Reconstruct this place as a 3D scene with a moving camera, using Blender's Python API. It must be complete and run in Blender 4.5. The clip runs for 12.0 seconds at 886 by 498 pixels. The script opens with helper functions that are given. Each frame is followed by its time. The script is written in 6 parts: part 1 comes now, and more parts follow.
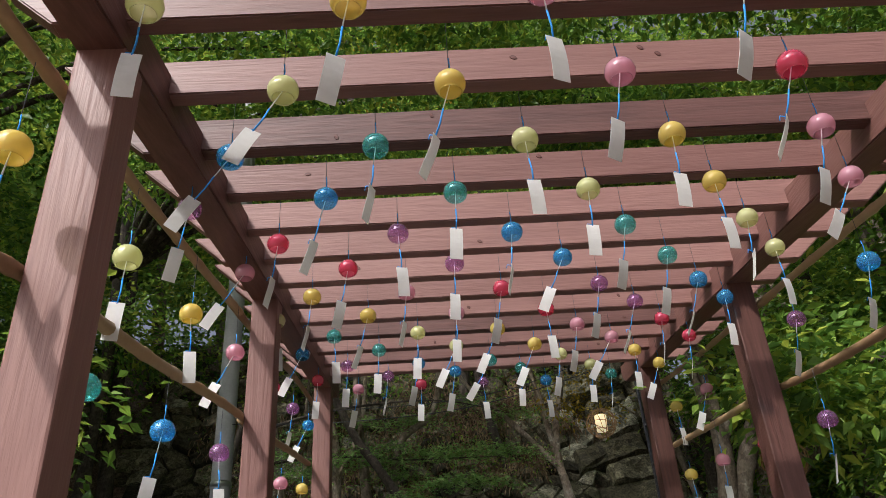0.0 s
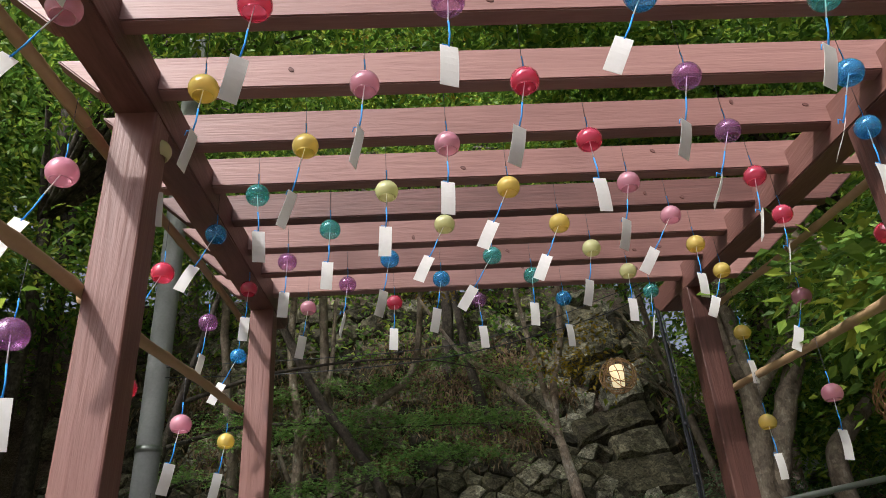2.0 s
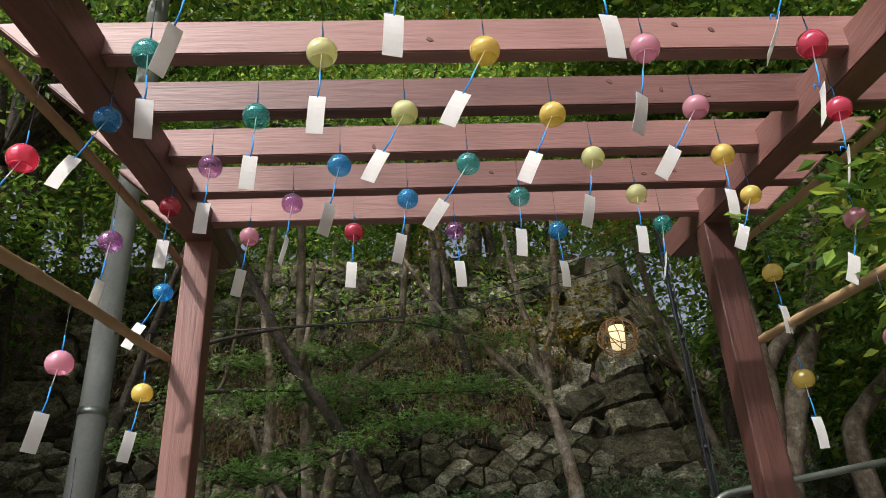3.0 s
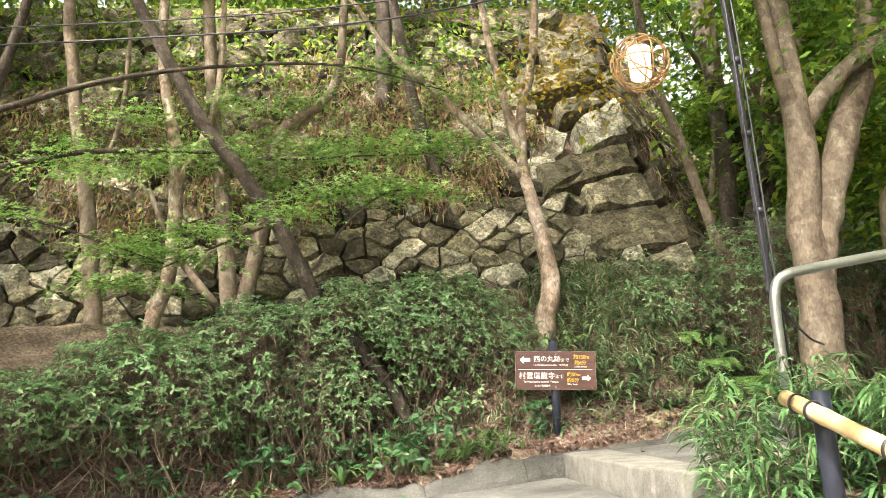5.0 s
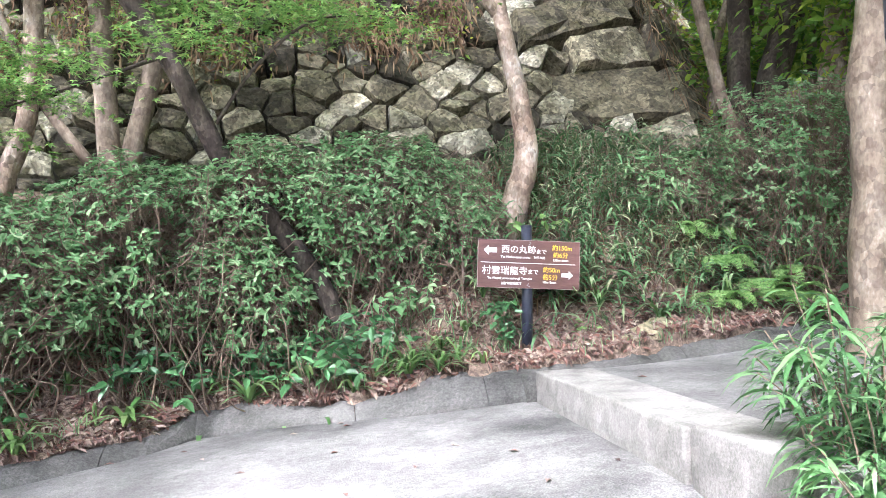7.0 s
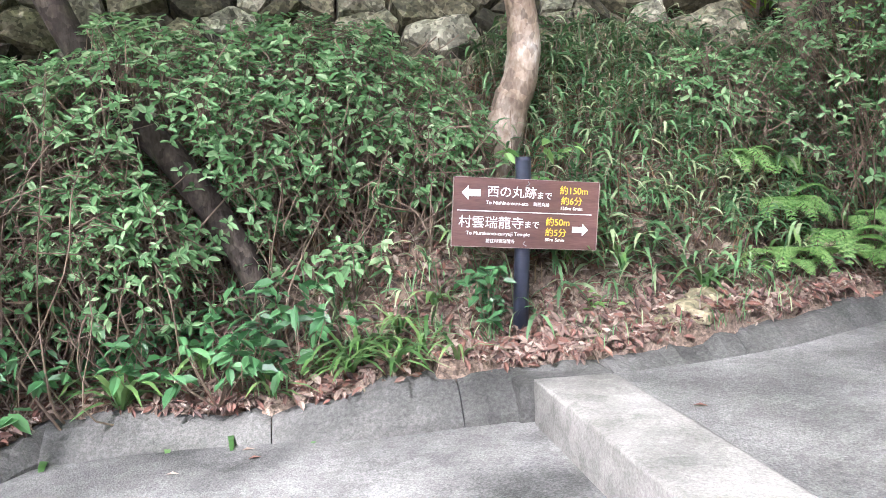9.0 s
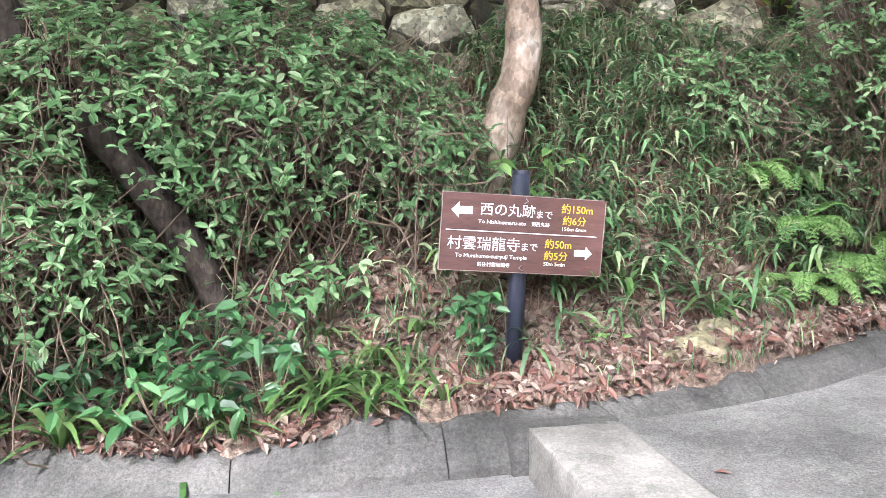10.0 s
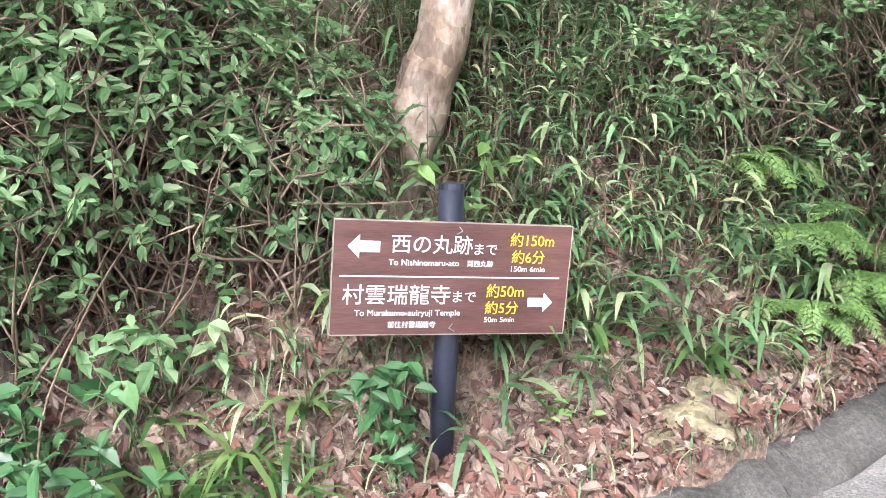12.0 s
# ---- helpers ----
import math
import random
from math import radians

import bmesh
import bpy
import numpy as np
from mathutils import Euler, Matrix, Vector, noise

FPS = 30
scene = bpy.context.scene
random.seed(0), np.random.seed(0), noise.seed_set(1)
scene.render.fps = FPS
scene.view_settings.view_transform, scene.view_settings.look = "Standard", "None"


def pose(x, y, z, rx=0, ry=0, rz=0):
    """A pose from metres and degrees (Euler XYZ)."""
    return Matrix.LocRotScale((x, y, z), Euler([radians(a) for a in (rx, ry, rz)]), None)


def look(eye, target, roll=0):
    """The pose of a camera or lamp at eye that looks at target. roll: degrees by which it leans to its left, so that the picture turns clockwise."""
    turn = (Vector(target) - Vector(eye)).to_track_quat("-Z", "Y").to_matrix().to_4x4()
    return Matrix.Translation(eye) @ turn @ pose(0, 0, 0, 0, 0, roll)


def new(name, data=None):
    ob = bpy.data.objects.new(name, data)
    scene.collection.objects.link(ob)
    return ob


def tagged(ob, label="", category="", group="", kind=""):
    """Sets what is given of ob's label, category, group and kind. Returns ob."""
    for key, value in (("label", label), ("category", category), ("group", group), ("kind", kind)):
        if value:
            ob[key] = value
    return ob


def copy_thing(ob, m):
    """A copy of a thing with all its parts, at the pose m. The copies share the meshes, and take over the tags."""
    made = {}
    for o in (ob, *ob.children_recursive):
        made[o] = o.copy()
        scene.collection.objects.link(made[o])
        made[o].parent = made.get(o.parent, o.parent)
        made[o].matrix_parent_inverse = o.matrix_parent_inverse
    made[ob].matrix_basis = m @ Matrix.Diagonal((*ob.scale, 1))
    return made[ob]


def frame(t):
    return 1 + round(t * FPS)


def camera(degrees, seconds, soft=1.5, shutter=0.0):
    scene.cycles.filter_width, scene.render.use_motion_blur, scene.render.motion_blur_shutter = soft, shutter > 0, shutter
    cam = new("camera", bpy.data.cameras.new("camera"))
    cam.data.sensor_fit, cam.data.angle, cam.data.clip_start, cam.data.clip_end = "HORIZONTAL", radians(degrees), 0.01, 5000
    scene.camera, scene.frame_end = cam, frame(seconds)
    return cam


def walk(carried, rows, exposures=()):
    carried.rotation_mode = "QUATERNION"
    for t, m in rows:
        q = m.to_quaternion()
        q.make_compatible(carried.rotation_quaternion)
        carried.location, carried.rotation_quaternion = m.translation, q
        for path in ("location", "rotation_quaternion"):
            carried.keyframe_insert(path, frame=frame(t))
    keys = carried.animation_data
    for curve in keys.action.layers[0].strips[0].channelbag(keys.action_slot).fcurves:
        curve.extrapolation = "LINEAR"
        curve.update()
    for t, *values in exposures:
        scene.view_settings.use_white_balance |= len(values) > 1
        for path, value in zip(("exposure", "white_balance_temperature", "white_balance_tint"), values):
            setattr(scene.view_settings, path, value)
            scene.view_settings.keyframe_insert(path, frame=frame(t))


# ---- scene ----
cam = camera(60.1, 12.0, soft=0.65)
# seconds, eye x, y, z, yaw, pitch, roll
ROWS = [
    (0.0, 0.049, 0.138, 1.561, 0.11, 29.64, 3.26),
    (0.5, 0.013, 0.589, 1.640, 0.17, 29.67, 3.51),
    (1.0, 0.060, 1.029, 1.690, -1.07, 28.72, 2.97),
    (1.5, 0.063, 1.441, 1.689, -1.42, 28.45, 3.22),
    (2.0, 0.056, 1.855, 1.749, -1.38, 28.75, 3.42),
    (2.5, 0.163, 2.257, 1.780, -1.63, 28.57, 2.88),
    (3.0, 0.219, 2.639, 1.849, -1.92, 27.20, 2.69),
    (3.5, 0.211, 3.081, 1.910, -1.98, 24.02, 2.93),
    (5.5, 0.364, 4.798, 2.167, -7.71, 8.75, 2.36),
    (6.0, 0.447, 5.138, 2.217, -9.21, 6.82, 1.50),
    (6.5, 0.473, 5.513, 2.212, -9.55, 4.83, 1.54),
    (7.0, 0.505, 5.863, 2.231, -9.47, 2.66, 1.47),
    (7.5, 0.625, 6.209, 2.245, -9.75, 0.76, 1.28),
    (9.5, 0.875, 7.518, 2.562, -11.40, -5.76, 0.31),
    (10.0, 0.916, 7.668, 2.599, -11.79, -6.09, -0.60),
    (10.5, 0.971, 7.935, 2.609, -13.45, -7.67, -1.07),
    (11.0, 1.009, 8.135, 2.727, -15.73, -7.84, -1.33),
    (11.5, 1.060, 8.367, 2.728, -18.00, -9.68, -1.16),
    (12.0, 1.155, 8.648, 2.785, -18.83, -10.46, -0.97),
]
EXPOSURES = [(0.0, 0.0, 6150, 12), (1.5, 0.15, 6150, 13), (3.0, 0.4, 6200, 12), (3.5, 0.55, 6200, 12), (4.3, 1.6, 6300, 12), (5.3, 2.84, 7150, 15), (6.0, 2.86, 6400, 18), (6.8, 2.9, 5600, 22), (7.7, 2.88, 5600, 22), (9.5, 2.82, 5700, 22), (12.0, 2.9, 5850, 25)]
walk(cam, [(t, pose(x, y, z, 90 + pitch, roll, yaw)) for t, x, y, z, yaw, pitch, roll in ROWS], EXPOSURES)

# ---- light ----
SUN_AZ, SUN_EL = radians(-140), radians(46)
world = bpy.data.worlds.new("world")
scene.world = world
world.use_nodes = True
wn = world.node_tree.nodes
sky = wn.new("ShaderNodeTexSky")
sky.sky_type, sky.sun_disc = "NISHITA", False
sky.sun_elevation, sky.sun_rotation = SUN_EL, SUN_AZ
sky.air_density, sky.dust_density = 0.6, 9.0
wn["Background"].inputs[1].default_value = 0.15
haze = wn.new("ShaderNodeHueSaturation")
haze.inputs["Saturation"].default_value = 0.45
world.node_tree.links.new(sky.outputs[0], haze.inputs["Color"])
world.node_tree.links.new(haze.outputs[0], wn["Background"].inputs[0])
sun_data = bpy.data.lights.new("sun", "SUN")
sun_data.energy, sun_data.angle, sun_data.color = 3.6, radians(1.5), (1.0, 0.94, 0.84)
sun = new("sun", sun_data)
sun_way = Vector((math.sin(SUN_AZ) * math.cos(SUN_EL), math.cos(SUN_AZ) * math.cos(SUN_EL), math.sin(SUN_EL)))
sun.matrix_world = look(sun_way * 40, (0, 0, 0))

rng = np.random.default_rng(5)
rnd = random.Random(3)


# ---- materials ----
def material(name, colours, scale=8.0, rough=0.7, bump=0.3, fine=60.0, per="none", stretch=(1, 1, 1), detail=6.0, metal=0.0, spec=0.4, leafy=0.0, warp=0.0, mixing=0.35, speck=None):
    """Noise between the colours at two scales, with fine relief. per: island or object, for a shift of tone from piece to piece."""
    m = bpy.data.materials.new(name)
    m.use_nodes = True
    n, l = m.node_tree.nodes, m.node_tree.links
    b = n["Principled BSDF"]
    co = n.new("ShaderNodeTexCoord")
    mp = n.new("ShaderNodeMapping")
    mp.inputs["Scale"].default_value = stretch
    l.new(co.outputs["Object"], mp.inputs[0])
    big = n.new("ShaderNodeTexNoise")
    big.inputs["Scale"].default_value, big.inputs["Detail"].default_value = scale, detail
    big.inputs["Distortion"].default_value = warp
    small = n.new("ShaderNodeTexNoise")
    small.inputs["Scale"].default_value, small.inputs["Detail"].default_value = fine, 4
    l.new(mp.outputs[0], big.inputs[0])
    l.new(mp.outputs[0], small.inputs[0])
    mixv = n.new("ShaderNodeMath")
    mixv.operation = "MULTIPLY_ADD"
    mixv.inputs[1].default_value = mixing
    l.new(small.outputs[0], mixv.inputs[0])
    sc = n.new("ShaderNodeMath")
    sc.operation = "MULTIPLY"
    sc.inputs[1].default_value = 1 - mixing
    l.new(big.outputs[0], sc.inputs[0])
    l.new(sc.outputs[0], mixv.inputs[2])
    value = mixv.outputs[0]
    if per != "none":
        info = n.new("ShaderNodeNewGeometry") if per == "island" else n.new("ShaderNodeObjectInfo")
        out = info.outputs["Random Per Island"] if per == "island" else info.outputs["Random"]
        add = n.new("ShaderNodeMath")
        add.operation = "MULTIPLY_ADD"
        add.inputs[1].default_value = 0.62
        l.new(out, add.inputs[0])
        half = n.new("ShaderNodeMath")
        half.operation = "MULTIPLY_ADD"
        half.inputs[1].default_value, half.inputs[2].default_value = 0.6, -0.1
        l.new(value, half.inputs[0])
        l.new(half.outputs[0], add.inputs[2])
        value = add.outputs[0]
    ramp = n.new("ShaderNodeValToRGB")
    e = ramp.color_ramp.elements
    lo, hi = (0.3, 0.7) if per == "none" else (0.15, 0.85)
    e[0].position, e[1].position = lo, hi
    e[0].color, e[1].color = (*colours[0], 1), (*colours[-1], 1)
    for i, c in enumerate(colours[1:-1], 1):
        e.new(lo + (hi - lo) * i / (len(colours) - 1)).color = (*c, 1)
    l.new(value, ramp.inputs[0])
    l.new(ramp.outputs[0], b.inputs["Base Color"])
    height = mixv.outputs[0]
    if speck:
        # grains and blotches: (scale, low, high) of a factor on the colour
        colour = ramp.outputs[0]
        for s, low, high in speck:
            cells = n.new("ShaderNodeTexVoronoi")
            cells.inputs["Scale"].default_value = s
            soft = n.new("ShaderNodeTexNoise")
            soft.inputs["Scale"].default_value, soft.inputs["Detail"].default_value = s * 0.6, 6
            l.new(co.outputs["Object"], soft.inputs[0])
            shift = n.new("ShaderNodeVectorMath")
            shift.operation = "MULTIPLY_ADD"
            shift.inputs[1].default_value = (1.2 / s, 1.2 / s, 1.2 / s)
            l.new(soft.outputs[1], shift.inputs[0])
            l.new(co.outputs["Object"], shift.inputs[2])
            l.new(shift.outputs[0], cells.inputs[0])
            split = n.new("ShaderNodeSeparateColor")
            l.new(cells.outputs["Color"], split.inputs[0])
            span = n.new("ShaderNodeMapRange")
            span.inputs["To Min"].default_value, span.inputs["To Max"].default_value = low, high
            l.new(split.outputs[0], span.inputs[0])
            times = n.new("ShaderNodeVectorMath")
            times.operation = "SCALE"
            l.new(colour, times.inputs[0])
            l.new(span.outputs[0], times.inputs["Scale"])
            colour = times.outputs[0]
        l.new(colour, b.inputs["Base Color"])
    b.inputs["Roughness"].default_value, b.inputs["Metallic"].default_value = rough, metal
    b.inputs["Specular IOR Level"].default_value = spec
    if bump:
        bp = n.new("ShaderNodeBump")
        bp.inputs["Strength"].default_value, bp.inputs["Distance"].default_value = bump, 0.02
        l.new(mixv.outputs[0], bp.inputs["Height"])
        l.new(bp.outputs[0], b.inputs["Normal"])
    if leafy:
        tr = n.new("ShaderNodeBsdfTranslucent")
        l.new(ramp.outputs[0], tr.inputs[0])
        mx = n.new("ShaderNodeMixShader")
        mx.inputs[0].default_value = leafy
        l.new(b.outputs[0], mx.inputs[1])
        l.new(tr.outputs[0], mx.inputs[2])
        l.new(mx.outputs[0], n["Material Output"].inputs[0])
    return m


def plain(name, colour, rough=0.5, metal=0.0, emit=0.0, transmit=0.0):
    m = bpy.data.materials.new(name)
    m.use_nodes = True
    b = m.node_tree.nodes["Principled BSDF"]
    b.inputs["Base Color"].default_value = (*colour, 1)
    b.inputs["Roughness"].default_value, b.inputs["Metallic"].default_value = rough, metal
    b.inputs["Transmission Weight"].default_value = transmit
    if emit:
        b.inputs["Emission Color"].default_value = (*colour, 1)
        b.inputs["Emission Strength"].default_value = emit
    return m


WOOD = material("red_brown_paint", [(0.075, 0.032, 0.026), (0.155, 0.07, 0.058), (0.21, 0.103, 0.087), (0.28, 0.148, 0.126)], 2.4, 0.5, 0.3, 22.0, "object", (0.35, 4, 4), detail=5, warp=2.4, mixing=0.32)
WOOD_Y = material("red_brown_paint_long", [(0.075, 0.032, 0.026), (0.155, 0.07, 0.058), (0.21, 0.103, 0.087), (0.28, 0.148, 0.126)], 2.4, 0.5, 0.3, 22.0, "object", (4, 0.35, 4), detail=5, warp=2.4, mixing=0.32)
WOOD_Z = material("red_brown_paint_post", [(0.075, 0.032, 0.026), (0.155, 0.07, 0.058), (0.21, 0.103, 0.087), (0.28, 0.148, 0.126)], 2.4, 0.5, 0.3, 22.0, "object", (4, 4, 0.35), detail=5, warp=2.4, mixing=0.32)
KNOT = material("wood_knot", [(0.05, 0.018, 0.015), (0.12, 0.04, 0.03)], 40, 0.6, 0.4)
BAMBOO = material("weathered_bamboo", [(0.16, 0.09, 0.05), (0.30, 0.19, 0.10), (0.42, 0.29, 0.16)], 6, 0.55, 0.2, 50, "object")
BAMBOO_NEW = material("yellow_bamboo", [(0.38, 0.24, 0.11), (0.5, 0.35, 0.18), (0.58, 0.45, 0.28)], 8, 0.4, 0.15, 60)
STONE = material("wall_stone", [(0.022, 0.02, 0.012), (0.06, 0.053, 0.033), (0.115, 0.104, 0.066), (0.165, 0.152, 0.1), (0.3, 0.29, 0.225)], 5.0, 0.92, 1.0, 34, "object", detail=12, speck=[(11, 0.45, 1.35), (46, 0.5, 1.6)])
SOIL = material("soil", [(0.06, 0.042, 0.03), (0.14, 0.105, 0.078), (0.25, 0.2, 0.155)], 3.0, 0.95, 0.9, 40, detail=8, speck=[(60, 0.55, 1.4), (160, 0.7, 1.3)])
CONCRETE = material("pavement_concrete", [(0.045, 0.046, 0.043), (0.083, 0.084, 0.079), (0.115, 0.115, 0.108), (0.142, 0.142, 0.133), (0.2, 0.199, 0.19)], 1.6, 0.92, 0.8, 110, detail=13, speck=[(190, 0.74, 1.3), (34, 0.86, 1.13), (9, 0.88, 1.1)])
PALE_ROCK = material("pale_rock", [(0.09, 0.08, 0.045), (0.2, 0.18, 0.11), (0.34, 0.31, 0.2)], 9.0, 0.95, 1.0, 50, detail=9, speck=[(40, 0.6, 1.3)])
KERB = material("old_kerb_concrete", [(0.026, 0.027, 0.024), (0.066, 0.067, 0.061), (0.12, 0.12, 0.109)], 3.0, 0.95, 0.8, 60, detail=9, speck=[(200, 0.75, 1.25), (12, 0.88, 1.1)])
STEP = material("step_concrete", [(0.1, 0.098, 0.086), (0.185, 0.182, 0.164), (0.26, 0.256, 0.235)], 5.0, 0.9, 0.6, 70, detail=9, speck=[(220, 0.84, 1.16), (14, 0.84, 1.1)])
BARK_PALE = material("pale_bark", [(0.06, 0.046, 0.033), (0.125, 0.097, 0.07), (0.195, 0.16, 0.12), (0.32, 0.29, 0.235)], 9.0, 0.85, 0.6, 60, stretch=(1, 1, 0.5), speck=[(22, 0.72, 1.25)])
BARK_DARK = material("dark_bark", [(0.022, 0.017, 0.013), (0.052, 0.041, 0.032), (0.12, 0.103, 0.083)], 9.0, 0.9, 1.0, 70, stretch=(1, 1, 0.4), speck=[(30, 0.6, 1.35)])
BARK_RED = material("reddish_bark", [(0.11, 0.074, 0.05), (0.2, 0.15, 0.108), (0.33, 0.272, 0.215), (0.54, 0.51, 0.455)], 8.0, 0.8, 0.5, 60, stretch=(1, 1, 0.5), speck=[(24, 0.62, 1.32)])
TWIG = material("twig", [(0.075, 0.054, 0.039), (0.25, 0.19, 0.138)], 10, 0.9, 0.3)
SHRUB = material("shrub_leaf", [(0.062, 0.135, 0.052), (0.12, 0.25, 0.098), (0.19, 0.35, 0.155), (0.35, 0.47, 0.26)], 2, 0.55, 0, per="island", leafy=0.42)
MAPLE = material("maple_leaf", [(0.09, 0.2, 0.05), (0.16, 0.32, 0.08), (0.25, 0.43, 0.115), (0.36, 0.5, 0.16)], 2, 0.5, 0, per="island", leafy=0.5)
FOREST = material("forest_leaf", [(0.045, 0.11, 0.02), (0.11, 0.225, 0.036), (0.21, 0.35, 0.05), (0.4, 0.45, 0.06)], 0.6, 0.5, 0, per="island", leafy=0.48)
GOLD = material("autumn_leaf", [(0.2, 0.15, 0.015), (0.36, 0.24, 0.02), (0.42, 0.33, 0.04)], 2, 0.5, 0, per="island", leafy=0.45)
SASA = material("bamboo_grass_leaf", [(0.045, 0.108, 0.042), (0.085, 0.185, 0.074), (0.145, 0.27, 0.118), (0.36, 0.39, 0.23)], 2, 0.5, 0, per="island", leafy=0.35)
FERN = material("fern_leaf", [(0.1, 0.21, 0.055), (0.18, 0.33, 0.1), (0.27, 0.43, 0.15)], 2, 0.5, 0, per="island", leafy=0.4)
STRAP = material("strap_leaf", [(0.032, 0.088, 0.022), (0.062, 0.142, 0.038), (0.105, 0.205, 0.06), (0.17, 0.27, 0.09)], 2, 0.4, 0, per="island", leafy=0.3)
CANE_LEAF = material("cane_leaf", [(0.036, 0.108, 0.032), (0.068, 0.172, 0.058), (0.115, 0.24, 0.09), (0.19, 0.32, 0.14)], 2, 0.5, 0, per="island", leafy=0.25)
BROAD = material("broad_leaf", [(0.03, 0.09, 0.034), (0.06, 0.165, 0.06), (0.11, 0.25, 0.1)], 2, 0.35, 0, per="island", leafy=0.25)
DRY = material("dry_grass", [(0.09, 0.055, 0.032), (0.2, 0.128, 0.075), (0.36, 0.27, 0.165)], 2, 0.8, 0, per="island", leafy=0.25)
LITTER = material("fallen_leaf", [(0.03, 0.02, 0.016), (0.08, 0.045, 0.035), (0.15, 0.07, 0.05), (0.12, 0.085, 0.068), (0.19, 0.14, 0.11), (0.32, 0.27, 0.22)], 14, 0.75, 0.3, 120, per="island")
PAPER = material("white_paper", [(0.8, 0.8, 0.78), (0.88, 0.88, 0.87)], 20, 0.8, 0.05, 90, leafy=0.35)
CORD = plain("blue_cord", (0.02, 0.28, 0.75), 0.7)
THREAD = plain("dark_thread", (0.05, 0.05, 0.06), 0.8)
CLEAR = plain("clear_tube", (0.75, 0.78, 0.8), 0.25)
SIGN_BROWN = material("sign_board", [(0.055, 0.027, 0.023), (0.09, 0.045, 0.038), (0.13, 0.07, 0.06)], 3, 0.5, 0.2, 30, stretch=(1, 1, 8))
WHITE = plain("sign_white", (0.82, 0.82, 0.8), 0.5)
PALE_EDGE = plain("sign_edge", (0.3, 0.25, 0.22), 0.6)
YELLOW = plain("sign_yellow", (0.8, 0.52, 0.03), 0.5)
NAVY = material("blue_black_pipe", [(0.018, 0.022, 0.035), (0.03, 0.036, 0.055)], 10, 0.45, 0.1)
STEEL = material("dull_steel", [(0.24, 0.26, 0.25), (0.36, 0.38, 0.37)], 8, 0.38, 0.1, metal=0.85)
BLACK = material("black_cable", [(0.012, 0.013, 0.018), (0.025, 0.026, 0.032)], 10, 0.4, 0.1)
POLE = material("utility_pole", [(0.2, 0.21, 0.205), (0.3, 0.31, 0.305)], 2, 0.9, 0.4, 40)
VINE = material("lantern_vine", [(0.18, 0.10, 0.045), (0.34, 0.21, 0.10)], 20, 0.7, 0.2)
LAMP = plain("lit_paper", (1.0, 0.8, 0.46), 0.6, emit=0.6)
HOUSE = material("far_house_wall", [(0.2, 0.23, 0.2), (0.3, 0.34, 0.3)], 2, 0.9, 0.1)
ROOF = material("far_house_roof", [(0.06, 0.06, 0.065), (0.12, 0.12, 0.12)], 3, 0.7, 0.2)

GLASS = {}
# clear tones let the view through; milky ones glow with the light that falls on them
for tone, c, milky in (("pink", (0.97, 0.3, 0.46), 0.42), ("red", (0.95, 0.02, 0.07), 0.38), ("purple", (0.5, 0.13, 0.5), 0.15), ("blue", (0.01, 0.3, 0.97), 0.3), ("teal", (0.03, 0.5, 0.48), 0.22), ("lime", (0.9, 0.92, 0.3), 0.5), ("yellow", (1.0, 0.68, 0.06), 0.5)):
    g = bpy.data.materials.new("glass_" + tone)
    g.use_nodes = True
    n, l = g.node_tree.nodes, g.node_tree.links
    n.remove(n["Principled BSDF"])
    clear, glow, face, gloss = [n.new("ShaderNodeBsdf" + k) for k in ("Transparent", "Translucent", "Diffuse", "Glossy")]
    clear.inputs[0].default_value = (*[v ** 0.16 for v in c], 1)
    glow.inputs[0].default_value = face.inputs[0].default_value = (*[v ** 0.42 for v in c], 1)
    gloss.inputs["Roughness"].default_value = 0.03
    milk, body, coat = [n.new("ShaderNodeMixShader") for _ in range(3)]
    milk.inputs[0].default_value, body.inputs[0].default_value = 0.5, milky
    l.new(glow.outputs[0], milk.inputs[1])
    l.new(face.outputs[0], milk.inputs[2])
    l.new(clear.outputs[0], body.inputs[1])
    l.new(milk.outputs[0], body.inputs[2])
    edge, power, floor_ = n.new("ShaderNodeLayerWeight"), n.new("ShaderNodeMath"), n.new("ShaderNodeMath")
    power.operation, floor_.operation = "POWER", "MULTIPLY_ADD"
    power.inputs[1].default_value = 4.0
    floor_.inputs[1].default_value, floor_.inputs[2].default_value = 0.55, 0.08
    l.new(edge.outputs["Facing"], power.inputs[0])
    l.new(power.outputs[0], floor_.inputs[0])
    l.new(floor_.outputs[0], coat.inputs[0])
    l.new(body.outputs[0], coat.inputs[1])
    l.new(gloss.outputs[0], coat.inputs[2])
    l.new(coat.outputs[0], n["Material Output"].inputs[0])
    GLASS[tone] = g


# ---- mesh helpers ----
def raw(name, verts, faces, mat, smooth=False):
    """A mesh from arrays of vertices and faces of one size."""
    me = bpy.data.meshes.new(name)
    verts, faces = np.asarray(verts, float).reshape(-1, 3), np.asarray(faces, int)
    n, k = faces.shape
    me.vertices.add(len(verts))
    me.vertices.foreach_set("co", verts.ravel())
    me.loops.add(n * k)
    me.loops.foreach_set("vertex_index", faces.ravel())
    me.polygons.add(n)
    me.polygons.foreach_set("loop_start", np.arange(n) * k)
    me.polygons.foreach_set("loop_total", np.full(n, k))
    me.polygons.foreach_set("use_smooth", np.full(n, smooth))
    me.update(calc_edges=True)
    me.materials.append(mat)
    return me


